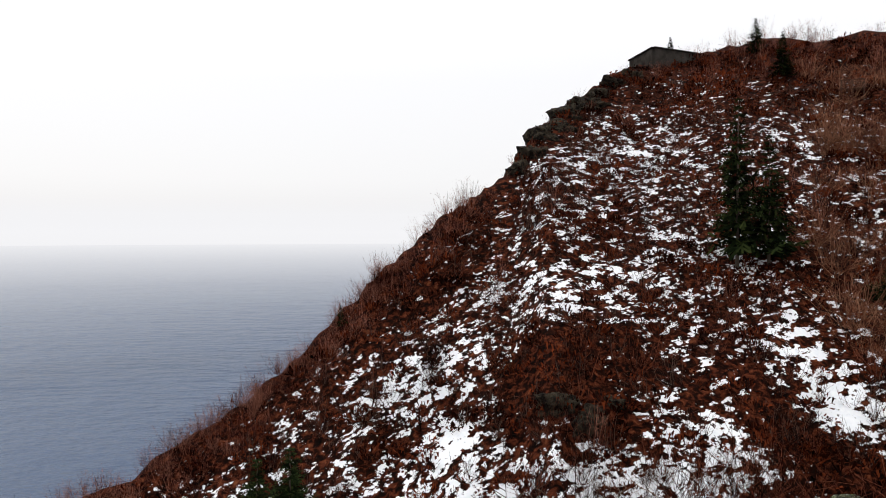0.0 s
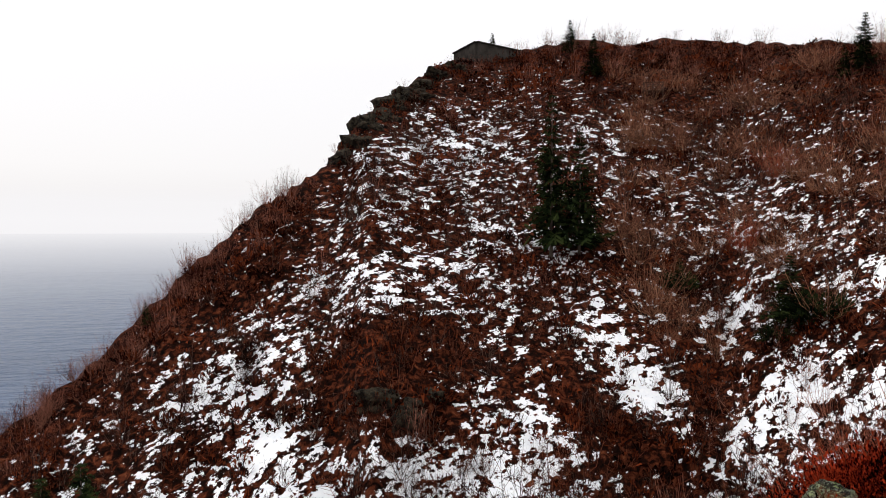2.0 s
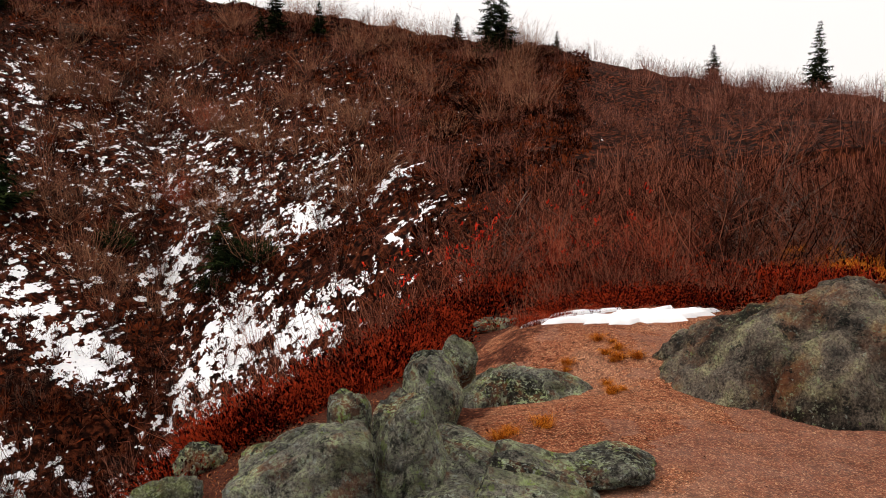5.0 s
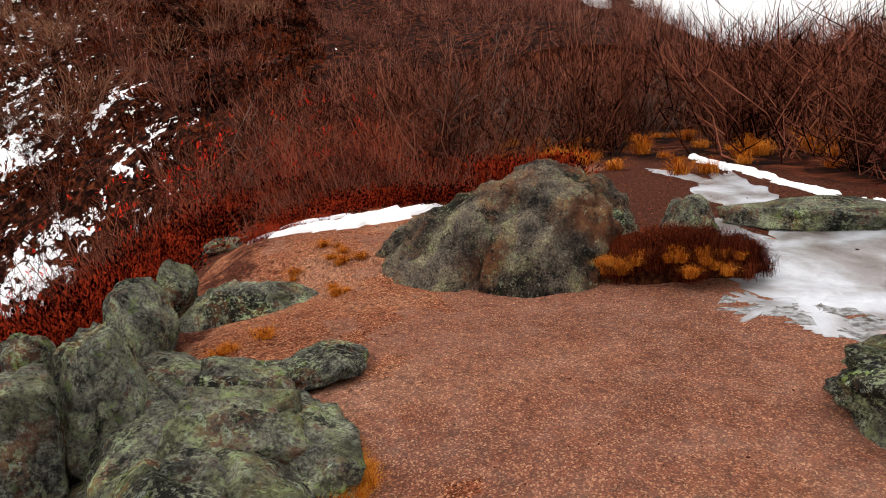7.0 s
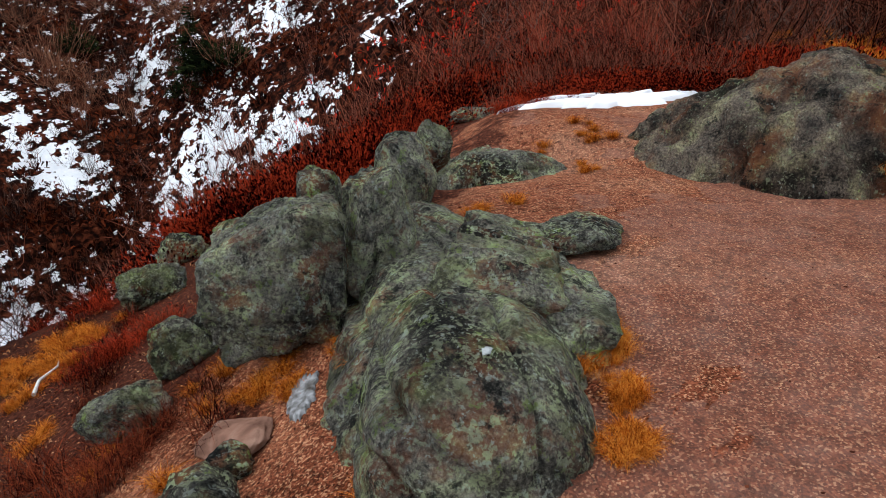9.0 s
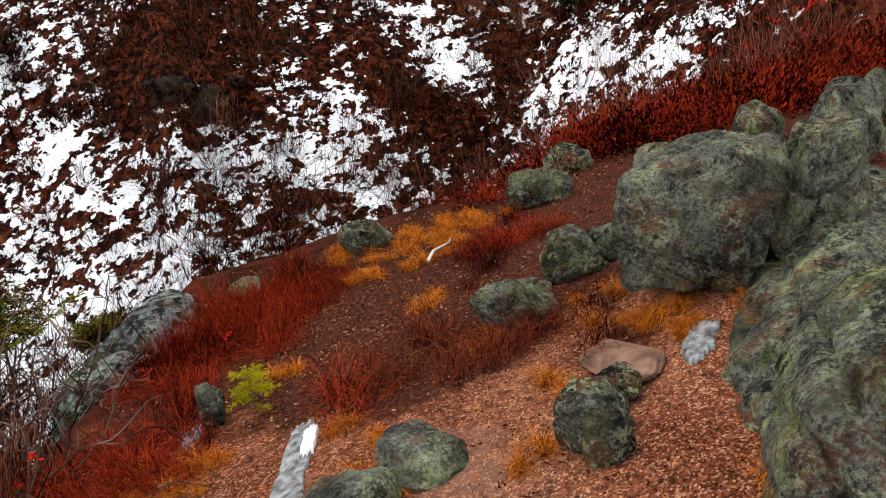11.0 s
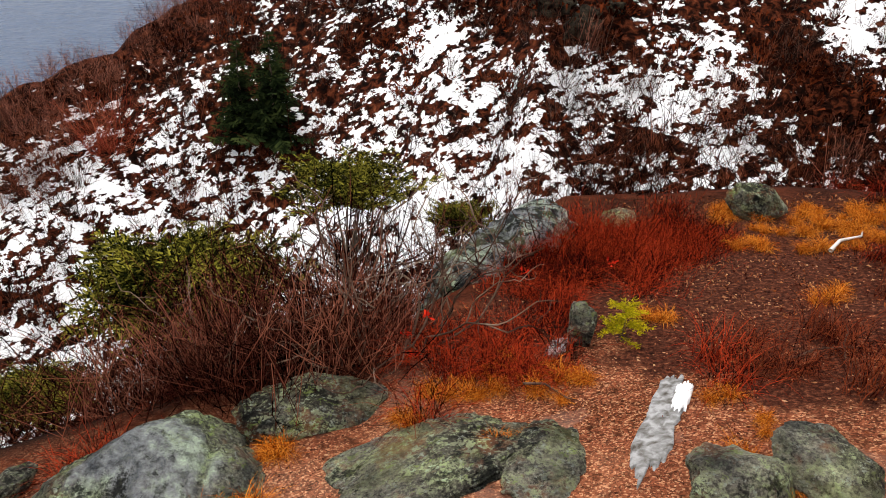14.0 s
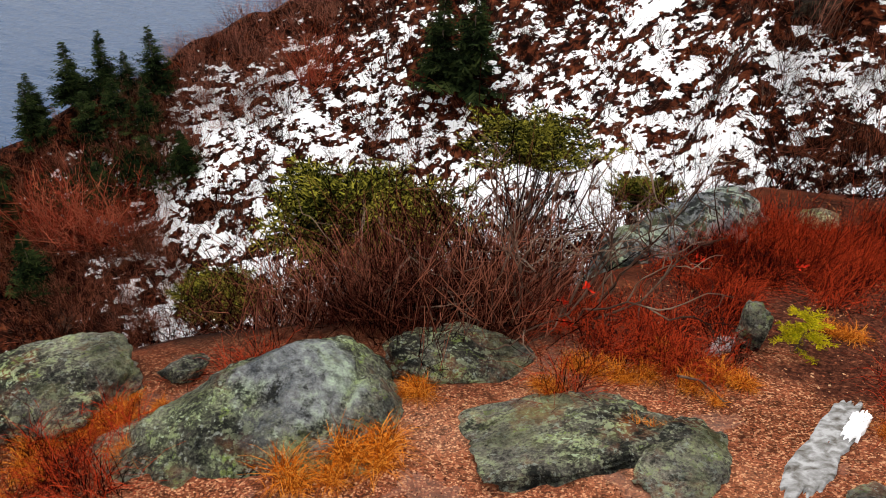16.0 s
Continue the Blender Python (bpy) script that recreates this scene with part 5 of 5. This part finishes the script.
stuff("mound_grass", TUFT, [(p[i, 0] - 0.05 - 0.03 * math.sin(7 * k), p[i, 1] + 0.06 * math.cos(5 * k), z[i] - 0.04, k, 0.4 + 0.04 * k, 0.4 + 0.03 * k) for i, k in zip(rim, r1.uniform(0, 6, len(rim)))], M_STRAW, "orange grass growing on the peaty mound", "grass")
stuff("mound_heath", HEATH, [(a, e, c - 0.07, k, 0.36, 0.55) for a, e, c, k in zip(p[:, 0], p[:, 1], z, r1.uniform(0, 6, len(p)))], M_HEATH_DARK, "dark heath growing on the peaty mound", "heath")

# fallen leaves and bits of heath on the ledge
x, y = r1.uniform(-0.8, 5.5, 9000), r1.uniform(2.0, 5.6, 9000)
d, az = polar(x, y)
keep = (d < np.interp(az, EDGE_AZ, EDGE_D) - 0.05) & (fbm(x, y, 0.6, 3, 66) + 0.25 * (y - 3.3) - 0.1 * np.maximum(x - 3.5, 0) > r1.uniform(-0.1, 0.5, len(x)))
BITS = [leaf_clump(np.random.default_rng(350 + i), 3, 0.016, 0.006, 0.014, 0.1) for i in range(5)]
M_BITS = hexmat("leaf_litter", [(0.03, 0.006, 0.004), (0.16, 0.04, 0.015), (0.26, 0.08, 0.028), (0.32, 0.15, 0.07)], 3, 0.85, 0, island=1.0)
stuff("leaf_litter", BITS, [(a, e, c + 0.003, k, q, q) for a, e, c, k, q in zip(x[keep], y[keep], land(x[keep], y[keep]), r1.uniform(0, 6, keep.sum()), r1.uniform(0.5, 1.3, keep.sum()))], M_BITS, "small brown and orange fallen leaves on the soil", "leaf litter")

# pebbles strewn over the gravel
bm = bmesh.new()
bmesh.ops.create_icosphere(bm, subdivisions=1, radius=1)
pv = np.array([v.co[:] for v in bm.verts])
pf = np.array([[v.index for v in q.verts] for q in bm.faces])
bm.free()
PEB = [(pv * [1, 0.7, 0.5] * (1 + 0.25 * np.random.default_rng(i).normal(0, 1, (len(pv), 1))), pf) for i in range(4)]
x = r1.uniform(-0.8, 8.0, 6000)
y = r1.uniform(-1.5, 5.6, 6000)
d, az = polar(x, y)
keep = (d < np.interp(az, EDGE_AZ, EDGE_D) - 0.1) & (d > 0.6)
M_PEBBLE = hexmat("pebbles", [(0.05, 0.016, 0.01), (0.2, 0.06, 0.03), (0.34, 0.135, 0.07), (0.45, 0.25, 0.14)], 0.7, 0.8, 0, island=1.2)
x, y = np.concatenate([x[keep], r1.uniform(-0.6, 3.6, 5000)]), np.concatenate([y[keep], r1.uniform(2.0, 4.6, 5000)])
d, az = polar(x, y)
keep = (d < np.interp(az, EDGE_AZ, EDGE_D) - 0.1) & (d > 0.6)
pl = [(a, b, c, e, s, s) for a, b, c, e, s in zip(x[keep], y[keep], land(x[keep], y[keep]), r1.uniform(0, 6, keep.sum()), 0.0028 + 0.005 * r1.uniform(0, 1, keep.sum()) ** 3)]
stuff("pebbles", PEB, pl, M_PEBBLE, "small reddish and pale pebbles strewn over gravel", "gravel")


# ---- bushes at the brink ----
def sprig_bush(r, limbs, rx, h):
    """A wind-clipped evergreen about 1 across: tiers of uneven limbs set with needled sprigs."""
    v, f = [], []
    for k in range(limbs):
        a = r.uniform(0, 6.28)
        tier = r.uniform(0, 1) ** 0.8
        lb = rx * r.uniform(0.45, 1.15) * (1 - 0.45 * tier) * (1 + 0.3 * math.sin(2 * a + 1) + 0.15 * math.sin(5 * a))
        o, s = np.array([math.cos(a), math.sin(a), 0]), np.array([-math.sin(a), math.cos(a), 0])
        rise = r.uniform(-0.05, 0.4)
        steps = max(4, int(20 * lb / rx))
        for j in range(steps):
            u = (j + 2) / (steps + 1)
            c = o * lb * u + s * 0.05 * math.sin(4 * u + k) + [0, 0, h * tier + rise * lb * u * u + r.normal(0, 0.008)]
            for side in (-1, 1, 0):
                d = o * r.uniform(0.4, 0.9) + s * side * r.uniform(0.5, 1.1) + [0, 0, r.uniform(-0.1, 0.45)]
                ln = 0.085 * (1.25 - 0.6 * u) * r.uniform(0.6, 1.3)
                for q in range(5):
                    p = c + d * ln * q / 5
                    e = (d * 0.8 + r.normal(0, 0.36, 3)) * 0.026
                    nn = np.cross(e, r.normal(0, 1, 3))
                    nn = nn / (np.linalg.norm(nn) + 1e-9) * 0.0052
                    i = len(v)
                    v += [p - nn, p + nn, p + e + nn * 0.5, p + e - nn * 0.5]
                    f.append([i, i + 1, i + 2, i + 3])
    return np.array(v), np.array(f)


M_FIR = hexmat("yellow_green_needles", [(0.006, 0.008, 0.002), (0.06, 0.06, 0.01), (0.24, 0.215, 0.03)], 3, 0.7, 0, island=0.6)
M_REDTWIG = hexmat("red_orange_twigs", [(0.1, 0.012, 0.008), (0.28, 0.04, 0.02), (0.4, 0.13, 0.07)], 1.2, 0.8, 0, island=0.5)
M_LEAF = hexmat("bright_yellow_green_leaves", [(0.16, 0.15, 0.006), (0.5, 0.42, 0.012)], 8, 0.6, 0, island=0.6)


def evergreen(x, y, z, size, seed, label, limbs=250):
    ob = tagged(new("evergreen_bush"), label, "bush", "evergreen bushes below the brink")
    ob.matrix_basis = Matrix.Translation((x, y, z)) @ Matrix.Diagonal((size, size, size, 1))
    me = raw_mesh("foliage", *sprig_bush(np.random.default_rng(seed), limbs, 0.5, 0.36))
    me.materials.append(M_FIR)
    new("foliage", me).parent = ob
    # core of darker needles, colouring in the shade deep inside the bush
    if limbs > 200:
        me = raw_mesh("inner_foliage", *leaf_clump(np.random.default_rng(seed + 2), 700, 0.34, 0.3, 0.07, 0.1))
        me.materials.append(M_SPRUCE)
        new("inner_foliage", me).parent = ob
    me = raw_mesh("branchwork", *bare_bush(np.random.default_rng(seed + 1), 16, 0.5, 1.0, 2, 0.02, 2))
    me.materials.append(M_BARK)
    limbs = new("branchwork", me)
    limbs.parent = ob
    limbs.matrix_basis = Matrix.Translation((0, 0, -0.6)) @ Matrix.Diagonal((0.8, 0.8, 0.9, 1))
    return ob


me = raw_mesh("foliage", *leaf_clump(np.random.default_rng(610), 900, 0.5, 0.36, 0.07, 0.2))
me.materials.append(M_SPRUCE)
for xx, yy, s in ((30.8, 35.9, 4.4), (28.8, 37.0, 2.6), (27.2, 45.0, 3.0), (-23.0, 29.8, 4.4), (-25.5, 29.0, 4.0), (-27.0, 27.0, 3.6)):
    ob = tagged(new("juniper_bush", me), "broad dark green juniper bush on the slope", "bush", "junipers on the hill")
    ob.matrix_basis = Matrix.Translation((xx, yy, float(land(xx, yy)) - 0.1)) @ Matrix.Diagonal((s, s * 0.8, s * 0.9, 1))
me = raw_mesh("red_bush", *bare_bush(np.random.default_rng(611), 70, 0.6, 1.0, 8, 0.0042, 3, 0.2))
me.materials.append(M_REDTWIG)
for xx, yy, s in ((-24.7, 25.5, 5.6), (-23.2, 26.0, 4.2), (-26.4, 24.8, 4.4), (-16.8, 36.7, 4.4), (33, 46, 3.4), (40, 52, 3.6), (16.5, 30.0, 1.2), (5.2, 20.5, 1.0), (9.8, 8.6, 1.2), (10.6, 7.2, 1.3), (8.6, 6.7, 1.0), (9.5, 6.1, 1.1), (10.3, 5.3, 1.2), (7.5, 7.1, 0.9), (10.6, 4.2, 1.2), (6.6, 6.9, 0.8)):
    ob = tagged(new("red_bush", me), "leafless bush with bright red-orange twigs", "bush", "red bushes")
    ob.matrix_basis = Matrix.Translation((xx, yy, float(land(xx, yy)) - 0.1)) @ Matrix.Rotation(xx, 4, "Z") @ Matrix.Diagonal((s, s, s * 0.8, 1))
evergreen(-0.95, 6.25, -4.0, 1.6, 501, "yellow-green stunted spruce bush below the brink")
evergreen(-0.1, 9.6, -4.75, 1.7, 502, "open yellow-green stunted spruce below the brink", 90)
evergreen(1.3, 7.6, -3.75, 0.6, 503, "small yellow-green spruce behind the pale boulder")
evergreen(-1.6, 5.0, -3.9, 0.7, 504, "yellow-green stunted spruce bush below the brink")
NEAR_BUSH = [[raw_mesh("stem", *bare_bush(np.random.default_rng(520 + 10 * i + q), 5, 0.6, 1.0, 6, 0.0062, 5, 0.38, True)) for q in range(5)] for i in range(4)]
for stems in NEAR_BUSH:
    for m in stems:
        m.materials.append(M_TWIG_DARK)
BRINK_SHRUBS = [(0.35, 3.95, 0.8, 0.85), (0.7, 4.05, 0.9, 1.0), (0.0, 4.0, 0.8, 0.9), (0.75, 4.5, 0.9, 1.0), (0.85, 5.2, 1.0, 1.1), (0.55, 5.0, 1.0, 1.1), (-0.35, 3.8, 0.6, 0.55), (0.5, 4.6, 1.0, 1.2), (0.1, 4.9, 1.0, 1.3), (-0.7, 3.7, 0.6, 0.5), (-1.1, 3.9, 0.6, 0.5), (-0.6, 4.7, 0.8, 0.8), (2.4, 6.1, 0.8, 0.9)]
BANK_SHRUBS = [(2.7, 6.2, 0.8, 0.9), (3.2, 6.4, 0.8, 0.8), (3.9, 6.5, 0.8, 0.8), (4.8, 6.9, 1.0, 1.0), (-1.4, 3.4, 0.6, 0.45), (-1.7, 4.2, 0.6, 0.5), (2.1, 6.0, 0.7, 0.9), (1.2, 5.7, 0.9, 1.1), (1.0, 6.3, 1.0, 1.3), (1.6, 6.5, 0.9, 1.1), (0.6, 6.1, 1.0, 1.3), (0.2, 6.6, 1.0, 1.3), (0.4, 4.3, 0.9, 1.0), (-0.2, 4.4, 0.9, 1.1), (-0.9, 4.2, 0.6, 0.5), (-1.3, 4.6, 0.6, 0.5), (0.3, 5.6, 0.9, 0.9)]
r4 = np.random.default_rng(91)
LOW_SHRUBS = [(a, b, 0.9, h) for a, b, h in zip(r4.uniform(-1.8, 1.0, 26), r4.uniform(4.6, 7.2, 26), r4.uniform(0.8, 1.4, 26))]
for k, (a, b, s, h) in enumerate(BRINK_SHRUBS + BANK_SHRUBS + LOW_SHRUBS):
    ob = new("bare_shrub")
    for m in NEAR_BUSH[k % 4]:
        new("stem", m).parent = ob
    ob.matrix_basis = Matrix.Translation((a, b, float(land(a, b)) - 0.04)) @ Matrix.Rotation(k * 1.9, 4, "Z") @ Matrix.Diagonal((s, s, h, 1))
    tagged(ob, "leafless twiggy shrub rooted below the brink", "shrub", "bare shrubs at the brink")



def crooked(r, start, heading, length, rad):
    """A crooked limb and its forks: points wander, each fork thinner."""
    pts, out = [np.array(start, float)], []
    d = np.array(heading, float)
    n = 7
    for k in range(n):
        d = d / np.linalg.norm(d) + r.normal(0, 0.34, 3) + [0, 0, 0.05]
        pts.append(pts[-1] + d / np.linalg.norm(d) * length / n)
        if k > 1 and rad > 0.0022 and r.uniform() < 0.55:
            out += crooked(r, pts[-1], d + r.normal(0, 0.6, 3), length * 0.5, rad * 0.55)
    return [tube(pts, rad, rad * 0.45, 5)] + out


M_BRANCH = hexmat("pale_weathered_branches", [(0.025, 0.011, 0.008), (0.075, 0.042, 0.03), (0.2, 0.135, 0.1)], 5, 0.85, 0.3, 60, island=0.4)
for k, (a, e, tall) in enumerate(((0.98, 3.75, 0.95), (1.05, 3.95, 0.9), (0.78, 3.72, 0.8), (0.5, 3.8, 0.75), (0.86, 3.8, 0.9), (0.2, 3.85, 0.6))):
    r2 = np.random.default_rng(700 + k)
    ob = tagged(new("crooked_shrub"), "leafless shrub with crooked pale grey branches at the brink", "shrub", "crooked shrubs at the brink")
    ob.matrix_basis = pose(a, e, float(land(a, e)) - 0.03)
    for q in range(4):
        t = r2.uniform(0, 6.28)
        v, f = join(crooked(r2, (0.03 * math.cos(t), 0.03 * math.sin(t), 0), (0.45 * math.cos(t), 0.3 * math.sin(t), r2.uniform(0.6, 1.0)), tall * r2.uniform(0.55, 0.85), 0.0062))
        me = raw_mesh("branch", v, f)
        me.materials.append(M_BRANCH)
        new("branch", me).parent = ob
# fallen sticks
for k, (a, e, ln, turn, lab) in enumerate(((3.2, 4.62, 0.34, 35, "bleached white stick lying on red heath soil"), (2.52, 3.42, 0.3, 10, "curved dead twig on the gravel"), (1.55, 3.35, 0.25, -25, "dark twig lying across the gravel"), (2.62, 3.5, 0.22, 60, "curved dead twig on the gravel"), (3.35, 2.95, 0.3, 120, "dry straw-coloured stalk below the boulder"))):
    r2 = np.random.default_rng(730 + k)
    me = raw_mesh("stick", *tube([(-ln / 2, 0, 0.012), (-ln / 5, 0.02, 0.03), (ln / 5, -0.015 + 0.03 * (k % 2), 0.035), (ln / 2, 0.03, 0.015)], 0.012 if k == 0 else 0.005, 0.003, 6))
    me.materials.append(M_BRANCH if k else hexmat("bleached_wood", [(0.5, 0.47, 0.43), (0.68, 0.66, 0.62)], 9, 0.8, 0.3))
    ob = new("stick", me)
    ob.matrix_basis = pose(a, e, float(land(a, e)), 0, 0, turn)
    tagged(ob, lab, "stick")

plant = tagged(new("leafy_plant"), "bright yellow-green leafy plant beside an upright stone", "plant")
plant.matrix_basis = pose(1.87, 3.74, float(land(1.87, 3.74)))
v, f = sprig_bush(np.random.default_rng(600), 34, 0.5, 0.5)
me = raw_mesh("leaves", v * [0.28, 0.26, 0.3] + [0, 0, 0.02], f)
me.materials.append(M_LEAF)
new("leaves", me).parent = plant
me = raw_mesh("stem", *bare_bush(np.random.default_rng(601), 9, 0.5, 1.0, 2, 0.012, 3))
me.materials.append(M_BARK)
stem = new("stem", me)
stem.parent = plant
stem.matrix_basis = Matrix.Diagonal((0.16, 0.16, 0.14, 1))
for a, b, h in ((1.06, 3.72, 0.22), (0.98, 3.75, 0.12), (1.02, 3.65, 0.06), (1.5, 4.25, 0.16), (1.83, 4.0, 0.27)):
    me = raw_mesh("red_leaves", *leaf_clump(np.random.default_rng(int(a * 100)), 12, 0.018, 0.02, 0.016, 0.1))
    me.materials.append(M_REDLEAF)
    ob = new("red_leaf_sprig", me)
    ob.matrix_basis = pose(a, b, float(land(a, b)) + h)
    tagged(ob, "a few bright red leaves on a bare twig", "leaves", "red leaf sprigs")


# ---- the hilltop: wall, wooden lookout, rock outcrops on the skyline ----
def box_bm(sx, sy, sz, bevel=0.02, at=(0, 0, 0)):
    bm = bmesh.new()
    bmesh.ops.create_cube(bm, size=1)
    for v in bm.verts:
        v.co = (v.co.x * sx + at[0], v.co.y * sy + at[1], v.co.z * sz + at[2])
    if bevel:
        bmesh.ops.bevel(bm, geom=bm.edges[:], offset=bevel, segments=1, affect="EDGES")
    return bm


wall = tagged(new("stone_wall"), "dark stone retaining wall of a lookout on the hilltop", "wall")
wall.matrix_basis = pose(23.6, 82.2, 0)
for name, (ex, ey) in (("wall_side", (-1.0, 6.0)), ("wall_front", (7.2, 3.6))):
    ln = math.hypot(ex, ey)
    turn = math.degrees(math.atan2(ey, ex))
    part(name, box_bm(ln, 0.5, 4.2, 0.04, (ln / 2, 0, 18.5)), M_WALL, wall).matrix_basis = pose(0, 0, 0, 0, 0, turn)
    part("coping", box_bm(ln + 0.3, 0.75, 0.16, 0.03, (ln / 2, 0, 20.66)), M_WALL, wall).matrix_basis = pose(0, 0, 0, 0, 0, turn)

deck = tagged(new("wooden_lookout"), "weathered wooden stair landing with railings on the hillside", "lookout")
deck.matrix_basis = pose(40.0, 71.7, float(land(40.0, 71.7)) - 0.2, 0, 0, -25) @ Matrix.Diagonal((0.8, 0.8, 0.8, 1))
part("platform", box_bm(2.6, 1.8, 0.14, 0.02, (0, 0, 1.2)), M_WOOD, deck)
for sx in (-1.2, 0, 1.2):
    for sy in (-0.8, 0.8):
        part("post", box_bm(0.14, 0.14, 2.9, 0.01, (sx, sy, 0.85)), M_WOOD, deck)
for sy in (-0.8, 0.8):
    part("rail", box_bm(2.6, 0.1, 0.12, 0.01, (0, sy, 2.25)), M_WOOD, deck)
    part("rail", box_bm(2.6, 0.1, 0.12, 0.01, (0, sy, 1.75)), M_WOOD, deck)

for k, (az_deg, dist, size) in enumerate(((13.6, 81, (4, 3, 2.0)), (12.4, 78, (4, 3, 2.2)), (11.2, 75, (4, 3, 2.4)), (10.0, 72, (4, 3.4, 2.6)), (9.0, 69.5, (4, 3, 2.8)), (8.0, 67, (3.6, 3, 2.8)), (7.0, 65, (3.6, 3, 2.6)), (6.0, 62.5, (3.4, 3, 2.4)), (5.1, 61, (3, 3, 2.2)),
                                          (10.8, 73, (4, 3, 2.0)), (8.4, 67, (3, 3, 2.0)))):
    a = radians(az_deg)
    xx, yy = CX + dist * math.sin(a), CY + dist * math.cos(a)
    ob = part("crag", rock_bm(size, 90 + k, sub=4, rough=0.35, boxy=0.7, ridges=0.25, cuts=12), M_CLIFF)
    ob.matrix_basis = pose(xx, yy, float(land(xx, yy)) - 0.8 * size[2], 0, 0, 37 * k)
    tagged(ob, "dark craggy rock outcrop on the ridge skyline", "crag", "crags on the ridge")
for k, (xx, yy, size) in enumerate(((5.9, 37.4, (2.4, 1.6, 1.5)), (7.4, 36.8, (3.0, 1.6, 1.8)), (9.0, 38.3, (2.2, 1.4, 1.0)))):
    ob = part("crag", rock_bm(size, 120 + k, sub=4, rough=0.35, boxy=0.6, ridges=0.25, cuts=12), M_CLIFF)
    ob.matrix_basis = pose(xx, yy, float(land(xx, yy)) - 0.55 * size[2], 0, 0, 50 * k)
    tagged(ob, "dark mossy crag in the snowy slope", "crag", "crags on the slope")
